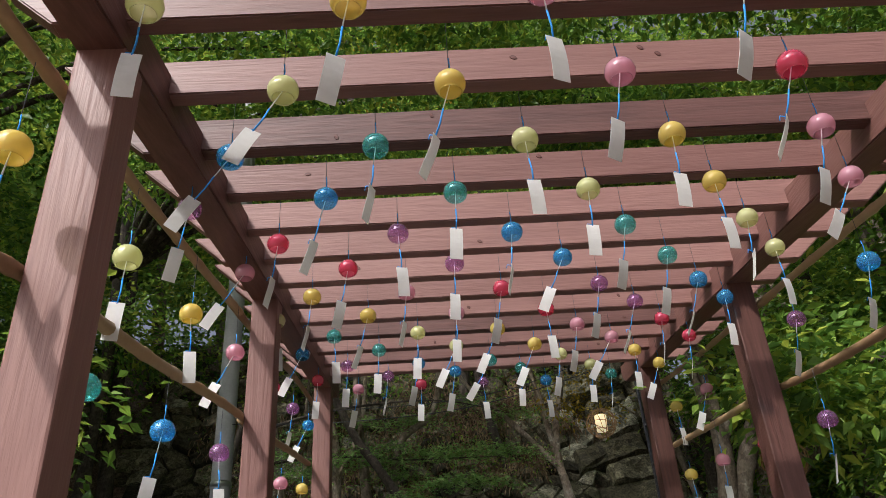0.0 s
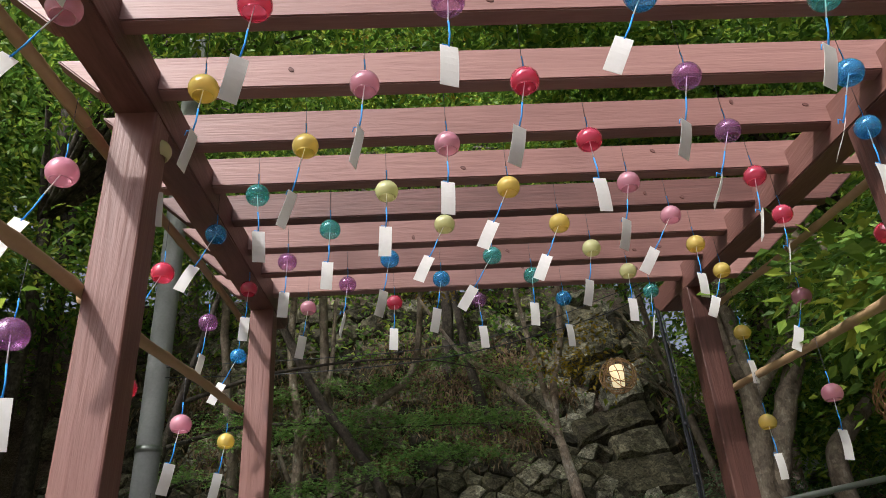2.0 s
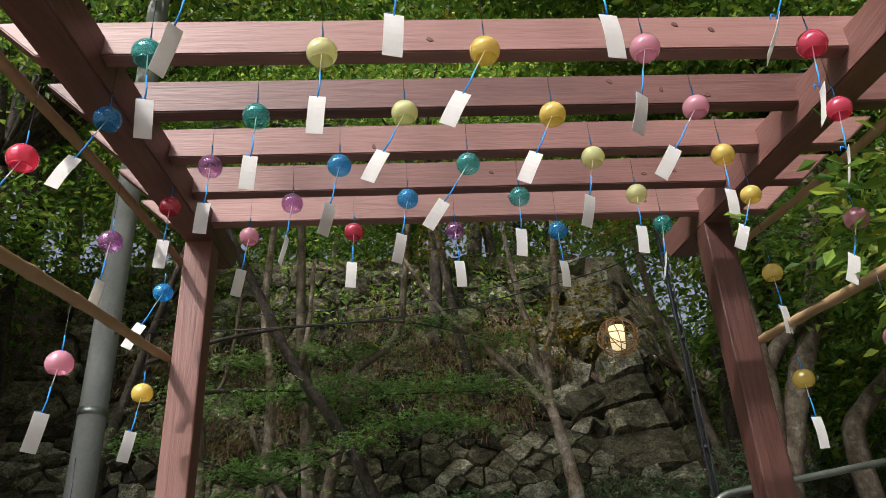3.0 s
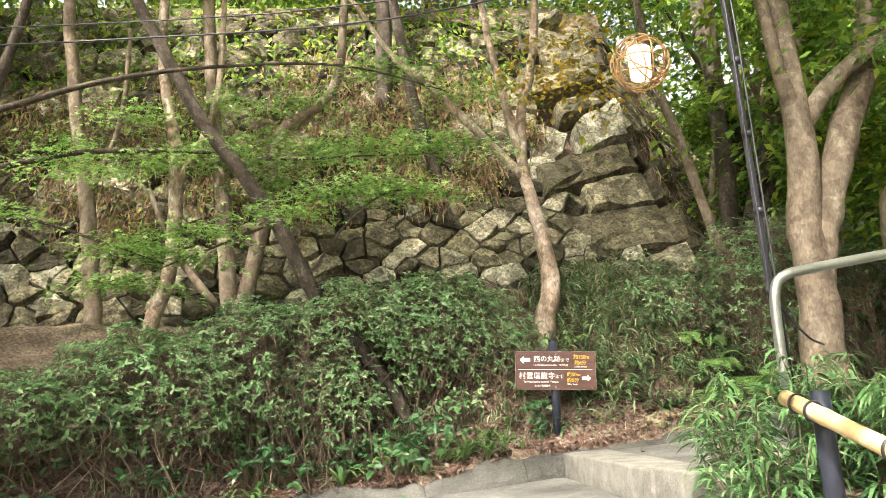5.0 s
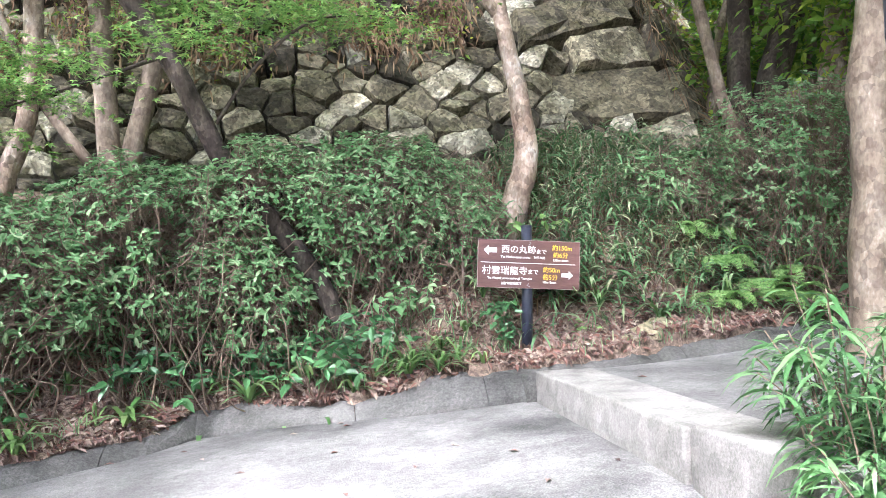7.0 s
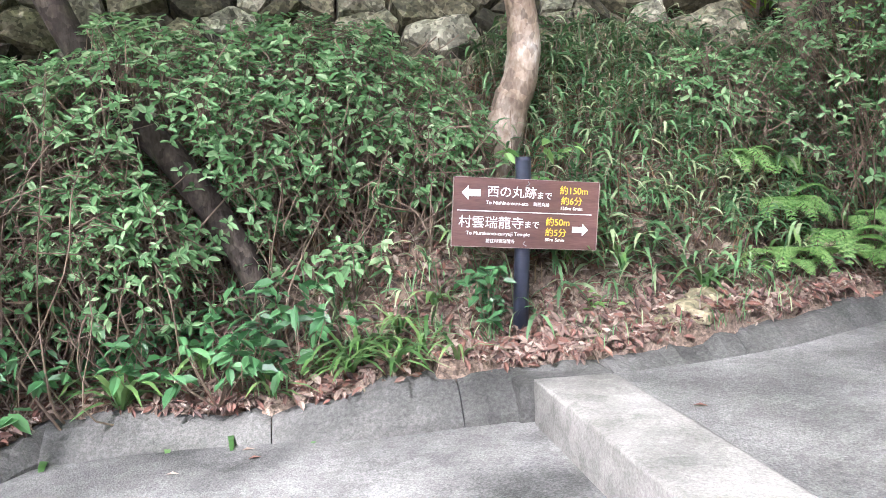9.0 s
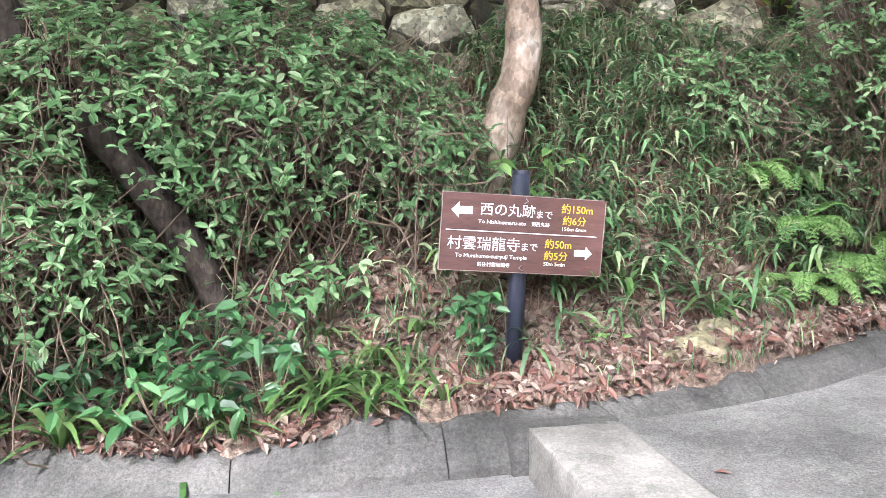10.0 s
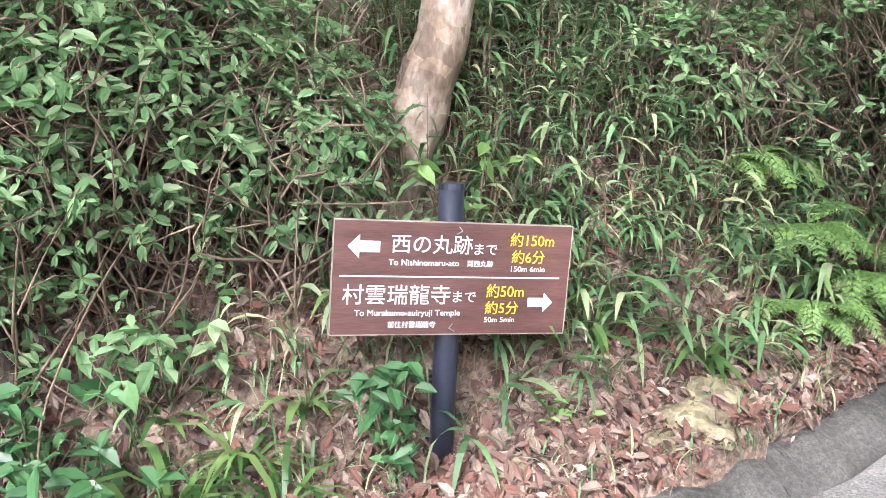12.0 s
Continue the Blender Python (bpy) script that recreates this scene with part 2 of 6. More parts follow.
def from_bm(name, bm, mat, smooth=False):
    me = bpy.data.meshes.new(name)
    bm.to_mesh(me)
    bm.free()
    me.materials.append(mat)
    if smooth:
        me.polygons.foreach_set("use_smooth", np.ones(len(me.polygons), bool))
    return me


def child(name, me, parent, label="", m=None):
    ob = new(name, me)
    ob.parent = parent
    if m is not None:
        ob.matrix_local = m
    return tagged(ob, label)


def thing(name, label, category, group="", at=None, me=None, kind=""):
    ob = new(name, me)
    if at is not None:
        ob.matrix_world = at
    return tagged(ob, label, category, group, kind)


def box(sx, sy, sz, bevel=0.004, segs=2):
    bm = bmesh.new()
    bmesh.ops.create_cube(bm, size=1)
    bmesh.ops.scale(bm, vec=(sx, sy, sz), verts=bm.verts)
    if bevel:
        bmesh.ops.bevel(bm, geom=bm.edges[:], offset=bevel, segments=segs, affect="EDGES", profile=0.5)
    return bm


def smooth_line(points, steps=4):
    """Catmull-Rom through the points."""
    p = np.asarray(points, float)
    q = np.vstack([2 * p[0] - p[1], p, 2 * p[-1] - p[-2]])
    out = []
    for i in range(1, len(q) - 2):
        for s in np.arange(steps) / steps:
            a, b, c, d = q[i - 1], q[i], q[i + 1], q[i + 2]
            out.append(0.5 * (2 * b + (c - a) * s + (2 * a - 5 * b + 4 * c - d) * s * s + (3 * b - 3 * c + d - a) * s ** 3))
    return np.vstack([out, p[-1]])


def tube_data(line, radii, sides=8, rough=0.0):
    line = np.asarray(line, float)
    n = len(line)
    radii = np.interp(np.linspace(0, 1, n), np.linspace(0, 1, len(radii)), radii)
    tang = np.gradient(line, axis=0)
    tang /= np.linalg.norm(tang, axis=1)[:, None] + 1e-9
    up = np.where(np.abs(tang[:, 2:3]) > 0.9, [[1.0, 0, 0]], [[0, 0, 1.0]])
    a = np.cross(tang, up)
    a /= np.linalg.norm(a, axis=1)[:, None] + 1e-9
    for i in range(1, n):
        if a[i] @ a[i - 1] < 0:
            a[i] *= -1
    b = np.cross(tang, a)
    th = np.arange(sides) * 2 * math.pi / sides
    ring = np.cos(th)[None, :, None] * a[:, None] + np.sin(th)[None, :, None] * b[:, None]
    r = radii[:, None, None] * (1 + rough * rng.normal(size=(n, sides, 1)))
    v = (line[:, None] + ring * r).reshape(-1, 3)
    i, j = np.meshgrid(np.arange(n - 1), np.arange(sides), indexing="ij")
    jn = (j + 1) % sides
    f = np.stack([i * sides + j, i * sides + jn, (i + 1) * sides + jn, (i + 1) * sides + j], -1).reshape(-1, 4)
    v = np.vstack([v, line[:1], line[-1:]])
    c0, c1 = n * sides, n * sides + 1
    k = np.arange(sides)
    kn = (k + 1) % sides
    caps = np.vstack([np.stack([np.full(sides, c0), kn, k, k], -1), np.stack([np.full(sides, c1), (n - 1) * sides + k, (n - 1) * sides + kn, (n - 1) * sides + kn], -1)])
    return v, f, caps


def tubes(name, lines, mat, sides=8, rough=0.0):
    """One mesh of several tapered tubes: (points, radii) each."""
    verts, faces, at = [], [], 0
    for line, radii in lines:
        v, f, caps = tube_data(line, radii, sides, rough)
        verts.append(v)
        faces.extend((f + at).tolist())
        faces.extend([[q[0], q[1], q[2]] for q in (caps + at).tolist()])
        at += len(v)
    me = bpy.data.meshes.new(name)
    me.from_pydata(np.vstack(verts).tolist(), [], faces)
    me.materials.append(mat)
    me.polygons.foreach_set("use_smooth", np.ones(len(me.polygons), bool))
    return me


def unit(v):
    return v / (np.linalg.norm(v, axis=-1, keepdims=True) + 1e-9)


def blades(name, base, way, face, length, width, mat, fold=0.15, droop=0.0, wide=0.45, full=False):
    """Leaves folded along the midrib: base points, directions, face normals, lengths and widths. full: rounder, of four faces."""
    n = len(base)
    length, width = np.broadcast_to(length, n)[:, None], np.broadcast_to(width, n)[:, None]
    way = unit(way)
    side = unit(np.cross(way, face))
    nor = np.cross(side, way)
    down = np.array([0, 0, 1]) * droop
    tip = base + (way - down) * length
    lift = nor * width * fold
    if not full:
        mid = base + way * length * wide
        v = np.stack([base, mid + side * width / 2 + lift, tip, mid - side * width / 2 + lift], 1).reshape(-1, 3)
        k = np.arange(n)[:, None] * 4
        return raw(name, v, np.vstack([k + [0, 1, 2], k + [0, 2, 3]]), mat)
    a = base + (way - down * 0.1) * length * 0.3
    b = base + (way - down * 0.45) * length * 0.68
    w = width / 2
    v = np.stack([base, a + side * w * 0.9 + lift, b + side * w * 0.85 + lift, tip, b - side * w * 0.85 + lift, a - side * w * 0.9 + lift], 1).reshape(-1, 3)
    k = np.arange(n)[:, None] * 6
    return raw(name, v, np.vstack([k + [0, 1, 2, 3], k + [0, 3, 4, 5]]), mat)


def scattered(n, spread):
    v = rng.normal(size=(n, 3))
    return unit(v) * spread


def near(a, x0, x1, y0, y1):
    """Smooth step of a from x0 to x1, giving y0 to y1."""
    s = np.clip((a - x0) / (x1 - x0), 0, 1)
    return y0 + (y1 - y0) * s * s * (3 - 2 * s)


# ---- plan ----
KERB_X = [-12, -6, -2.5, -1.5, -0.9, -0.4, -0.2, 0.2, 0.65, 1.1, 1.6, 2.0, 2.5, 2.9, 3.6, 6, 14]
KERB_Y = [4.6, 7.3, 9.0, 9.6, 9.9, 10.2, 10.5, 10.42, 10.31, 10.17, 10.08, 10.05, 10.08, 10.15, 10.4, 10.8, 12.5]
STEP_X = 1.66


def kerb_y(x):
    return np.interp(x, KERB_X, KERB_Y)


def path_z(x, y):
    """Height of the lower paving: a ramp under the pergola that levels out and falls away to the side."""
    z = np.interp(y, [-60, -8, 0, 4.8, 6.2, 7.6, 8.3, 10, 14], [-9, -0.95, 0.2, 0.82, 1.0, 1.42, 1.57, 1.57, 1.5])
    return z - near(y, 6.0, 8.2, 0, 1) * np.interp(x, [-9, -1, -0.2, 0.2, 0.65, 1.1, 1.66], [0.8, 0.27, 0.19, 0.14, 0.105, 0.07, 0.01])


def kerb_top(x):
    return np.interp(x, [-12, -2.5, -1.1, -0.4, -0.17, 0.2, 0.7, 1.0, 1.2, 1.75, 2.25, 2.72, 3.4, 14], [0.7, 1.18, 1.36, 1.44, 1.49, 1.51, 1.55, 1.6, 1.68, 1.71, 1.77, 1.83, 1.87, 2.6])


def wall_y(z):
    return 11.95 + 0.5 * (z - 3.0)


def corner_x(z):
    return 3.74 - 0.09 * (z - 3.6)


def ground_z(x, y):
    x, y = np.asarray(x, float), np.asarray(y, float)
    d = y - kerb_y(x)
    low = path_z(x, y) - 0.07
    side = np.where(y < 7.2, near(np.abs(x - 0.5), 1.4, 2.6, 0, 0.12), 0)
    bed = near(x, 1.72, 2.0, 0, 0.35) * near(y, 8.1, 7.6, 0, 1)
    upper = np.where((x > STEP_X + 0.2) & (y > 8.0), 1.62, -50)
    low = np.maximum(low + side + bed, upper)
    bank = kerb_top(x) + 0.02 + np.interp(np.clip(d, 0, 9), [0, 0.2, 0.5, 0.85, 9], [0, 0.02, 0.1, 0.55, 7.8])
    bank = np.minimum(bank, 2.98 + 0.07 * np.clip(x - 2, 0, 9) + np.clip(d - 3, 0, 40) * 0.32)
    hill = 2.9 + np.clip(y - 12.15, 0, 2.5) * 1.95 + np.clip(y - 14.6, 0, 60) * 0.12
    inside = near(x - (corner_x(3.6) + np.clip(y - 12.1, 0, 9) * 0.5), -0.55, -1.1, 0, 1) * (y > 12.1)
    bank = np.where(inside > 0, bank + (np.maximum(hill, bank) - bank) * inside, bank)
    z = np.where(d > 0.18, bank, np.where(d > -0.02, np.minimum(low, bank) - 0.05, low))
    z = z + np.where(x < -7, (-7 - x) * 0.05, 0) + np.where(x > 9, (x - 9) * 0.08, 0)
    return z


def grid_mesh(name, xs, ys, fn, mat):
    gx, gy = np.meshgrid(xs, ys, indexing="ij")
    gz = fn(gx, gy)
    n, m = gx.shape
    i, j = np.meshgrid(np.arange(n - 1), np.arange(m - 1), indexing="ij")
    f = np.stack([i * m + j, (i + 1) * m + j, (i + 1) * m + j + 1, i * m + j + 1], -1).reshape(-1, 4)
    return raw(name, np.stack([gx, gy, gz], -1), f, mat, True)


def soil_z(x, y):
    z = ground_z(x, y)
    bumps = 0.03 * np.sin(x * 5.1 + 1.7 * np.sin(y * 3.3)) * np.sin(y * 6.3 + 1.1 * np.sin(x * 4.1))
    return z + np.where(y > kerb_y(x) + 0.1, bumps, 0)


# ---- ground and paving ----
far_x = np.array([12, 18, 28, 45, 80, 150, 400])
xs = np.concatenate([-far_x[::-1], np.arange(-11, -3, 0.4), np.arange(-3, 6, 0.1), np.arange(6, 11.6, 0.4), far_x])
ys = np.concatenate([-far_x[::-1], np.arange(-11, 5, 0.4), np.arange(5, 16, 0.1), np.arange(16, 24, 0.5), [26, 30, 40, 60, 100, 200, 400]])
thing("ground", "bare brown earth bank under fallen leaves", "ground", me=grid_mesh("ground", xs, ys, soil_z, SOIL), kind="structure")


def paving(name, xs, strips, z_of, mat, depth=0.09):
    """A slab over columns x with from-to in y, with its edges closed."""
    verts, faces, m = [], [], 40
    for x in xs:
        y0, y1 = strips(x)
        for t in np.linspace(0, 1, m):
            y = y0 + (y1 - y0) * t
            verts.append((x, y, float(z_of(x, y))))
    n = len(xs)
    k = n * m
    verts += [(x, y, z - depth) for x, y, z in verts]
    for i in range(n - 1):
        for j in range(m - 1):
            faces.append((i * m + j, (i + 1) * m + j, (i + 1) * m + j + 1, i * m + j + 1))
        faces.append((i * m, i * m + k, (i + 1) * m + k, (i + 1) * m))
        faces.append((i * m + m - 1, (i + 1) * m + m - 1, (i + 1) * m + m - 1 + k, i * m + m - 1 + k))
    for j in range(m - 1):
        faces.append((j, j + 1, j + 1 + k, j + k))
        a = (n - 1) * m + j
        faces.append((a, a + k, a + 1 + k, a + 1))
    return raw(name, verts, faces, mat)


lower = paving("pavement", np.linspace(-8, 1.75, 80), lambda x: (-8.0 if x > -0.85 else 5.2 + (-0.85 - x) * 0.1 - max(0, -3 - x) * 0.75, float(kerb_y(x)) + 0.03), path_z, CONCRETE)
thing("pavement", "pale grey concrete ramp path with faint stains", "path", me=lower, kind="structure")
upper = paving("pavement_upper", np.linspace(STEP_X + 0.34, 8, 40), lambda x: (7.95 - max(0, x - 3) * 0.3, float(kerb_y(x)) + 0.02), lambda x, y: 1.73 + np.clip(x - 2.2, 0, 8) * 0.055 + 0 * y, CONCRETE)
thing("pavement_upper", "pale grey concrete upper landing", "path", me=upper, kind="structure")


def rough_block(pts, z0, z1, mat, name, jitter=0.008, bevel=0.015):
    """A cast block over a ground outline, with worn edges."""
    bm = bmesh.new()
    lo = [bm.verts.new((x, y, a)) for (x, y), a in zip(pts, z0)]
    hi = [bm.verts.new((x, y, a)) for (x, y), a in zip(pts, z1)]
    n = len(pts)
    bm.faces.new(hi)
    bm.faces.new(lo[::-1])
    for i in range(n):
        bm.faces.new((lo[i], lo[(i + 1) % n], hi[(i + 1) % n], hi[i]))
    bmesh.ops.bevel(bm, geom=bm.edges[:], offset=bevel, segments=2, affect="EDGES", profile=0.6)
    long = [e for e in bm.edges if e.calc_length() > 0.2]
    bmesh.ops.subdivide_edges(bm, edges=long, cuts=5, use_grid_fill=True)
    for v in bm.verts:
        v.co += noise.noise_vector(v.co * 7) * jitter + noise.noise_vector(v.co * 23) * jitter * 0.5
    return from_bm(name, bm, mat, True)


# the step: two cast blocks end to end
step = thing("concrete_step", "worn pale concrete step edging the upper landing", "step")
child("step_block", rough_block([(1.70, 8.27), (2.02, 8.27), (2.05, 10.03), (1.72, 10.06)], [1.4] * 4, [1.74, 1.74, 1.74, 1.735], STEP, "step_block"), step)
child("mortar_fill", rough_block([(1.67, 10.07), (2.06, 10.04), (2.06, 10.34), (1.67, 10.4)], [1.4] * 4, [1.7, 1.728, 1.735, 1.7], KERB, "mortar_fill"), step, "dark grey mortar between step and kerb")
child("step_block", rough_block([(1.72, 7.5), (2.05, 7.5), (2.04, 8.24), (1.71, 8.24)], [1.3] * 4, [1.77, 1.77, 1.75, 1.75], STEP, "step_block"), step)
child("crack_gap", rough_block([(1.73, 8.235), (2.0, 8.235), (2.0, 8.275), (1.73, 8.275)], [1.4] * 4, [1.715] * 4, SOIL, "crack_gap", 0.003, 0.004), step, "dark gap between the two blocks")

# kerb stones between paving and bank
kerb = thing("kerb", "rough grey concrete kerb with cracks", "kerb", kind="structure")
edges_x = [-5.5, -3.4, -1.75, -0.62, 0.72, 1.46, 2.0, 2.7, 3.9, 5.8]


def kerb_stone(a, b):
    """A cast length of kerb: uneven face, worn top edge, back buried in the bank."""
    xs_ = np.arange(a + 0.003, b - 0.002, 0.03)
    xs_[-1] = b - 0.002
    v, f, m = [], [], 7
    for x in xs_:
        y, top = float(kerb_y(x)), float(kerb_top(x))
        base = (float(path_z(x, y)) if x < 1.75 else 1.72) - 0.1
        chip = 0.055 * noise.noise(Vector((x * 2.3, 1.3, 0))) + 0.03 * noise.noise(Vector((x * 7, 5, 0))) + 0.012 * noise.noise(Vector((x * 19, 2, 0)))
        top = top + chip
        prof = ((0.0, base), (0.02, base + (top - base) * 0.5), (0.085, base + (top - base) * 0.78), (0.14, top - 0.012), (0.175, top), (0.22, top + 0.008), (0.28, top - 0.07))
        for i, (d, z) in enumerate(prof):
            w = noise.noise_vector(Vector((x * 6, i * 1.7, 3.0))) * 0.009
            v.append((x, y + d + w.y, z + (w.z * 0.6 if i else 0)))
    for i in range(len(xs_) - 1):
        for k in range(m - 1):
            f.append((i * m + k, (i + 1) * m + k, (i + 1) * m + k + 1, i * m + k + 1))
    n = (len(xs_) - 1) * m
    me = bpy.data.meshes.new("kerb_stone")
    me.from_pydata(v, [], f + [tuple(range(m - 1, -1, -1)), tuple(range(n, n + m))])
    me.materials.append(KERB)
    return me


for a, b in zip(edges_x[:-1], edges_x[1:]):
    child("kerb_stone", kerb_stone(a, b), kerb)

# ---- pergola ----
YL, ZB, SL, SP = 6.079, 3.802, 0.128, 0.365
ROWS_N = 18


def joist_z(y):
    return ZB + SL * (y - YL)


pergola = thing("pergola", "red-brown painted timber pergola hung with glass wind chimes", "pergola")


def joist():
    """A flat beam with its ends cut back below, and a few knots."""
    bm = bmesh.new()
    prof = [(-0.958, 0), (2.152, 0), (2.317, 0.145), (-1.12, 0.145)]
    a = [bm.verts.new((x, 0, z)) for x, z in prof]
    b = [bm.verts.new((x, 0.065, z)) for x, z in prof]
    bm.faces.new(a)
    bm.faces.new(b[::-1])
    for i in range(4):
        bm.faces.new((a[i], b[i], b[(i + 1) % 4], a[(i + 1) % 4]))
    bmesh.ops.bevel(bm, geom=bm.edges[:], offset=0.005, segments=2, affect="EDGES")
    return from_bm("joist", bm, WOOD)


joist_mesh = joist()
knot_bm = bmesh.new()
bmesh.ops.create_cone(knot_bm, cap_ends=True, segments=12, radius1=0.011, radius2=0.009, depth=0.004, matrix=Matrix.Rotation(radians(90), 4, "X"))
bmesh.ops.scale(knot_bm, vec=(1.35, 1, 0.85), verts=knot_bm.verts)
knot_mesh = from_bm("knot", knot_bm, KNOT)
for k in range(ROWS_N):
    y = YL - SP * k
    j = child("joist", joist_mesh, pergola, m=pose(rnd.uniform(-0.02, 0.02), y, joist_z(y), 0, 0, rnd.uniform(-0.15, 0.15)))
    for _ in range(rnd.choice((1, 2, 2, 3))):
        child("knot", knot_mesh, j, "dark wood knot", pose(rnd.uniform(-0.6, 1.7), -0.0005, rnd.uniform(0.03, 0.12), 0, rnd.uniform(0, 90), 0))


def sloped_beam(y0, y1):
    bm = bmesh.new()
    w, h = 0.14, 0.165
    prof = [(y0, -0.08), (y1 - 0.09, -0.08), (y1, -0.02), (y1, h - 0.08), (y0, h - 0.08)]
    a = [bm.verts.new((0, y, joist_z(y) + z)) for y, z in prof]
    b = [bm.verts.new((w, y, joist_z(y) + z)) for y, z in prof]
    bm.faces.new(a)
    bm.faces.new(b[::-1])
    for i in range(5):
        bm.faces.new((a[i], b[i], b[(i + 1) % 5], a[(i + 1) % 5]))
    bmesh.ops.recalc_face_normals(bm, faces=bm.faces[:])
    bmesh.ops.bevel(bm, geom=bm.edges[:], offset=0.006, segments=2, affect="EDGES")
    return from_bm("beam", bm, WOOD_Y)


beam_mesh = sloped_beam(-0.5, 6.68)
for x in (-0.896, 1.777):
    child("beam", beam_mesh, pergola, m=pose(x, 0, 0))
for x, fronts in ((-0.896, (6.14, 3.91, 1.73, -0.45)), (1.777, (6.06, 4.05, 2.0, -0.1))):
    for y in fronts:
        foot, top = float(path_z(x, y)) - 0.15, joist_z(y + 0.07) - 0.078
        bm = box(0.14, 0.14, top - foot, 0.008)
        child("post", from_bm("post", bm, WOOD_Z), pergola, m=pose(x + 0.07, y + 0.07, (top + foot) / 2))


def cane(p, q, r, sag, name, label, mat=BAMBOO, nodes=0.28, taper=0.85):
    """A bamboo cane with swollen nodes, slightly bent."""
    p, q = np.array(p, float), np.array(q, float)
    length = np.linalg.norm(q - p)
    n = max(6, int(length / nodes) * 6)
    t = np.linspace(0, 1, n + 1)
    line = p + (q - p) * t[:, None]
    line[:, 2] -= sag * 4 * t * (1 - t)
    line[:, 0] += 0.012 * np.sin(t * 7 + p[1])
    radii = r * (1 - (1 - taper) * t) * (1 + 0.16 * (np.arange(n + 1) % 6 == 3))
    ob = thing(name, label, "bamboo pole", "bamboo poles along the pergola", me=tubes(name, [(line, radii)], mat, 10))
    return ob


def left_low(y):
    return 3.062 + 0.146 * (y - 5.746)


def right_low(y):
    return 3.06 + 0.113 * (y - 5.95)


HIGH, LOW = "thin weathered bamboo pole under the joist ends", "bent weathered bamboo pole lashed between pergola posts"
cane((-0.93, -0.4, joist_z(-0.4) - 0.2), (-0.93, 3.8, joist_z(3.8) - 0.19), 0.022, 0.0, "bamboo_pole", HIGH)
cane((-0.95, 3.5, joist_z(3.5) - 0.16), (-0.93, 6.5, joist_z(6.5) - 0.16), 0.020, 0.0, "bamboo_pole", HIGH)
cane((1.94, -0.4, joist_z(-0.4) - 0.2), (1.94, 4.1, joist_z(4.1) - 0.21), 0.022, 0.0, "bamboo_pole", HIGH)
cane((1.96, 3.9, joist_z(3.9) - 0.21), (1.94, 6.4, joist_z(6.4) - 0.21), 0.020, 0.0, "bamboo_pole", HIGH)
for y0, y1 in ((-0.4, 1.85), (1.85, 4.0), (4.0, 6.2)):
    cane((-0.92, y0, left_low(y0)), (-0.92, y1, left_low(y1)), 0.023, rnd.uniform(-0.02, 0.02), "bamboo_pole", LOW)
for y0, y1 in ((0.0, 2.1), (2.1, 4.1), (4.1, 6.15)):
    cane((1.94, y0, right_low(y0)), (1.94, y1, right_low(y1)), 0.023, rnd.uniform(-0.02, 0.02), "bamboo_pole", LOW)


# ---- wind chimes ----
def bell(mat):
    """A blown glass bell: a flattened dome, open below with a slightly drawn-in rim."""
    prof = []
    for a in np.linspace(0, 133, 15):
        prof.append((0.046 * math.sin(radians(a)), 0.044 * math.cos(radians(a))))
    inner = [(max(0.0, r - 0.0025), z - 0.002 if r < 0.01 else z) for r, z in prof[::-1]]
    prof = prof + inner
    bm = bmesh.new()
    rings, n = [], 20
    for r, z in prof:
        if r < 1e-4:
            rings.append([bm.verts.new((0, 0, z))])
        else:
            rings.append([bm.verts.new((r * math.cos(2 * math.pi * i / n), r * math.sin(2 * math.pi * i / n), z)) for i in range(n)])
    for a, b in zip(rings[:-1], rings[1:]):
        for i in range(n):
            quad = [a[i % len(a)], a[(i + 1) % len(a)], b[(i + 1) % len(b)], b[i % len(b)]]
            quad = list(dict.fromkeys(quad))
            if len(quad) > 2:
                bm.faces.new(quad)
    bmesh.ops.recalc_face_normals(bm, faces=bm.faces[:])
    return from_bm("bell", bm, mat, True)


BELLS = {tone: bell(m) for tone, m in GLASS.items()}
TONES = ["pink", "red", "purple", "blue", "teal", "lime", "yellow"]


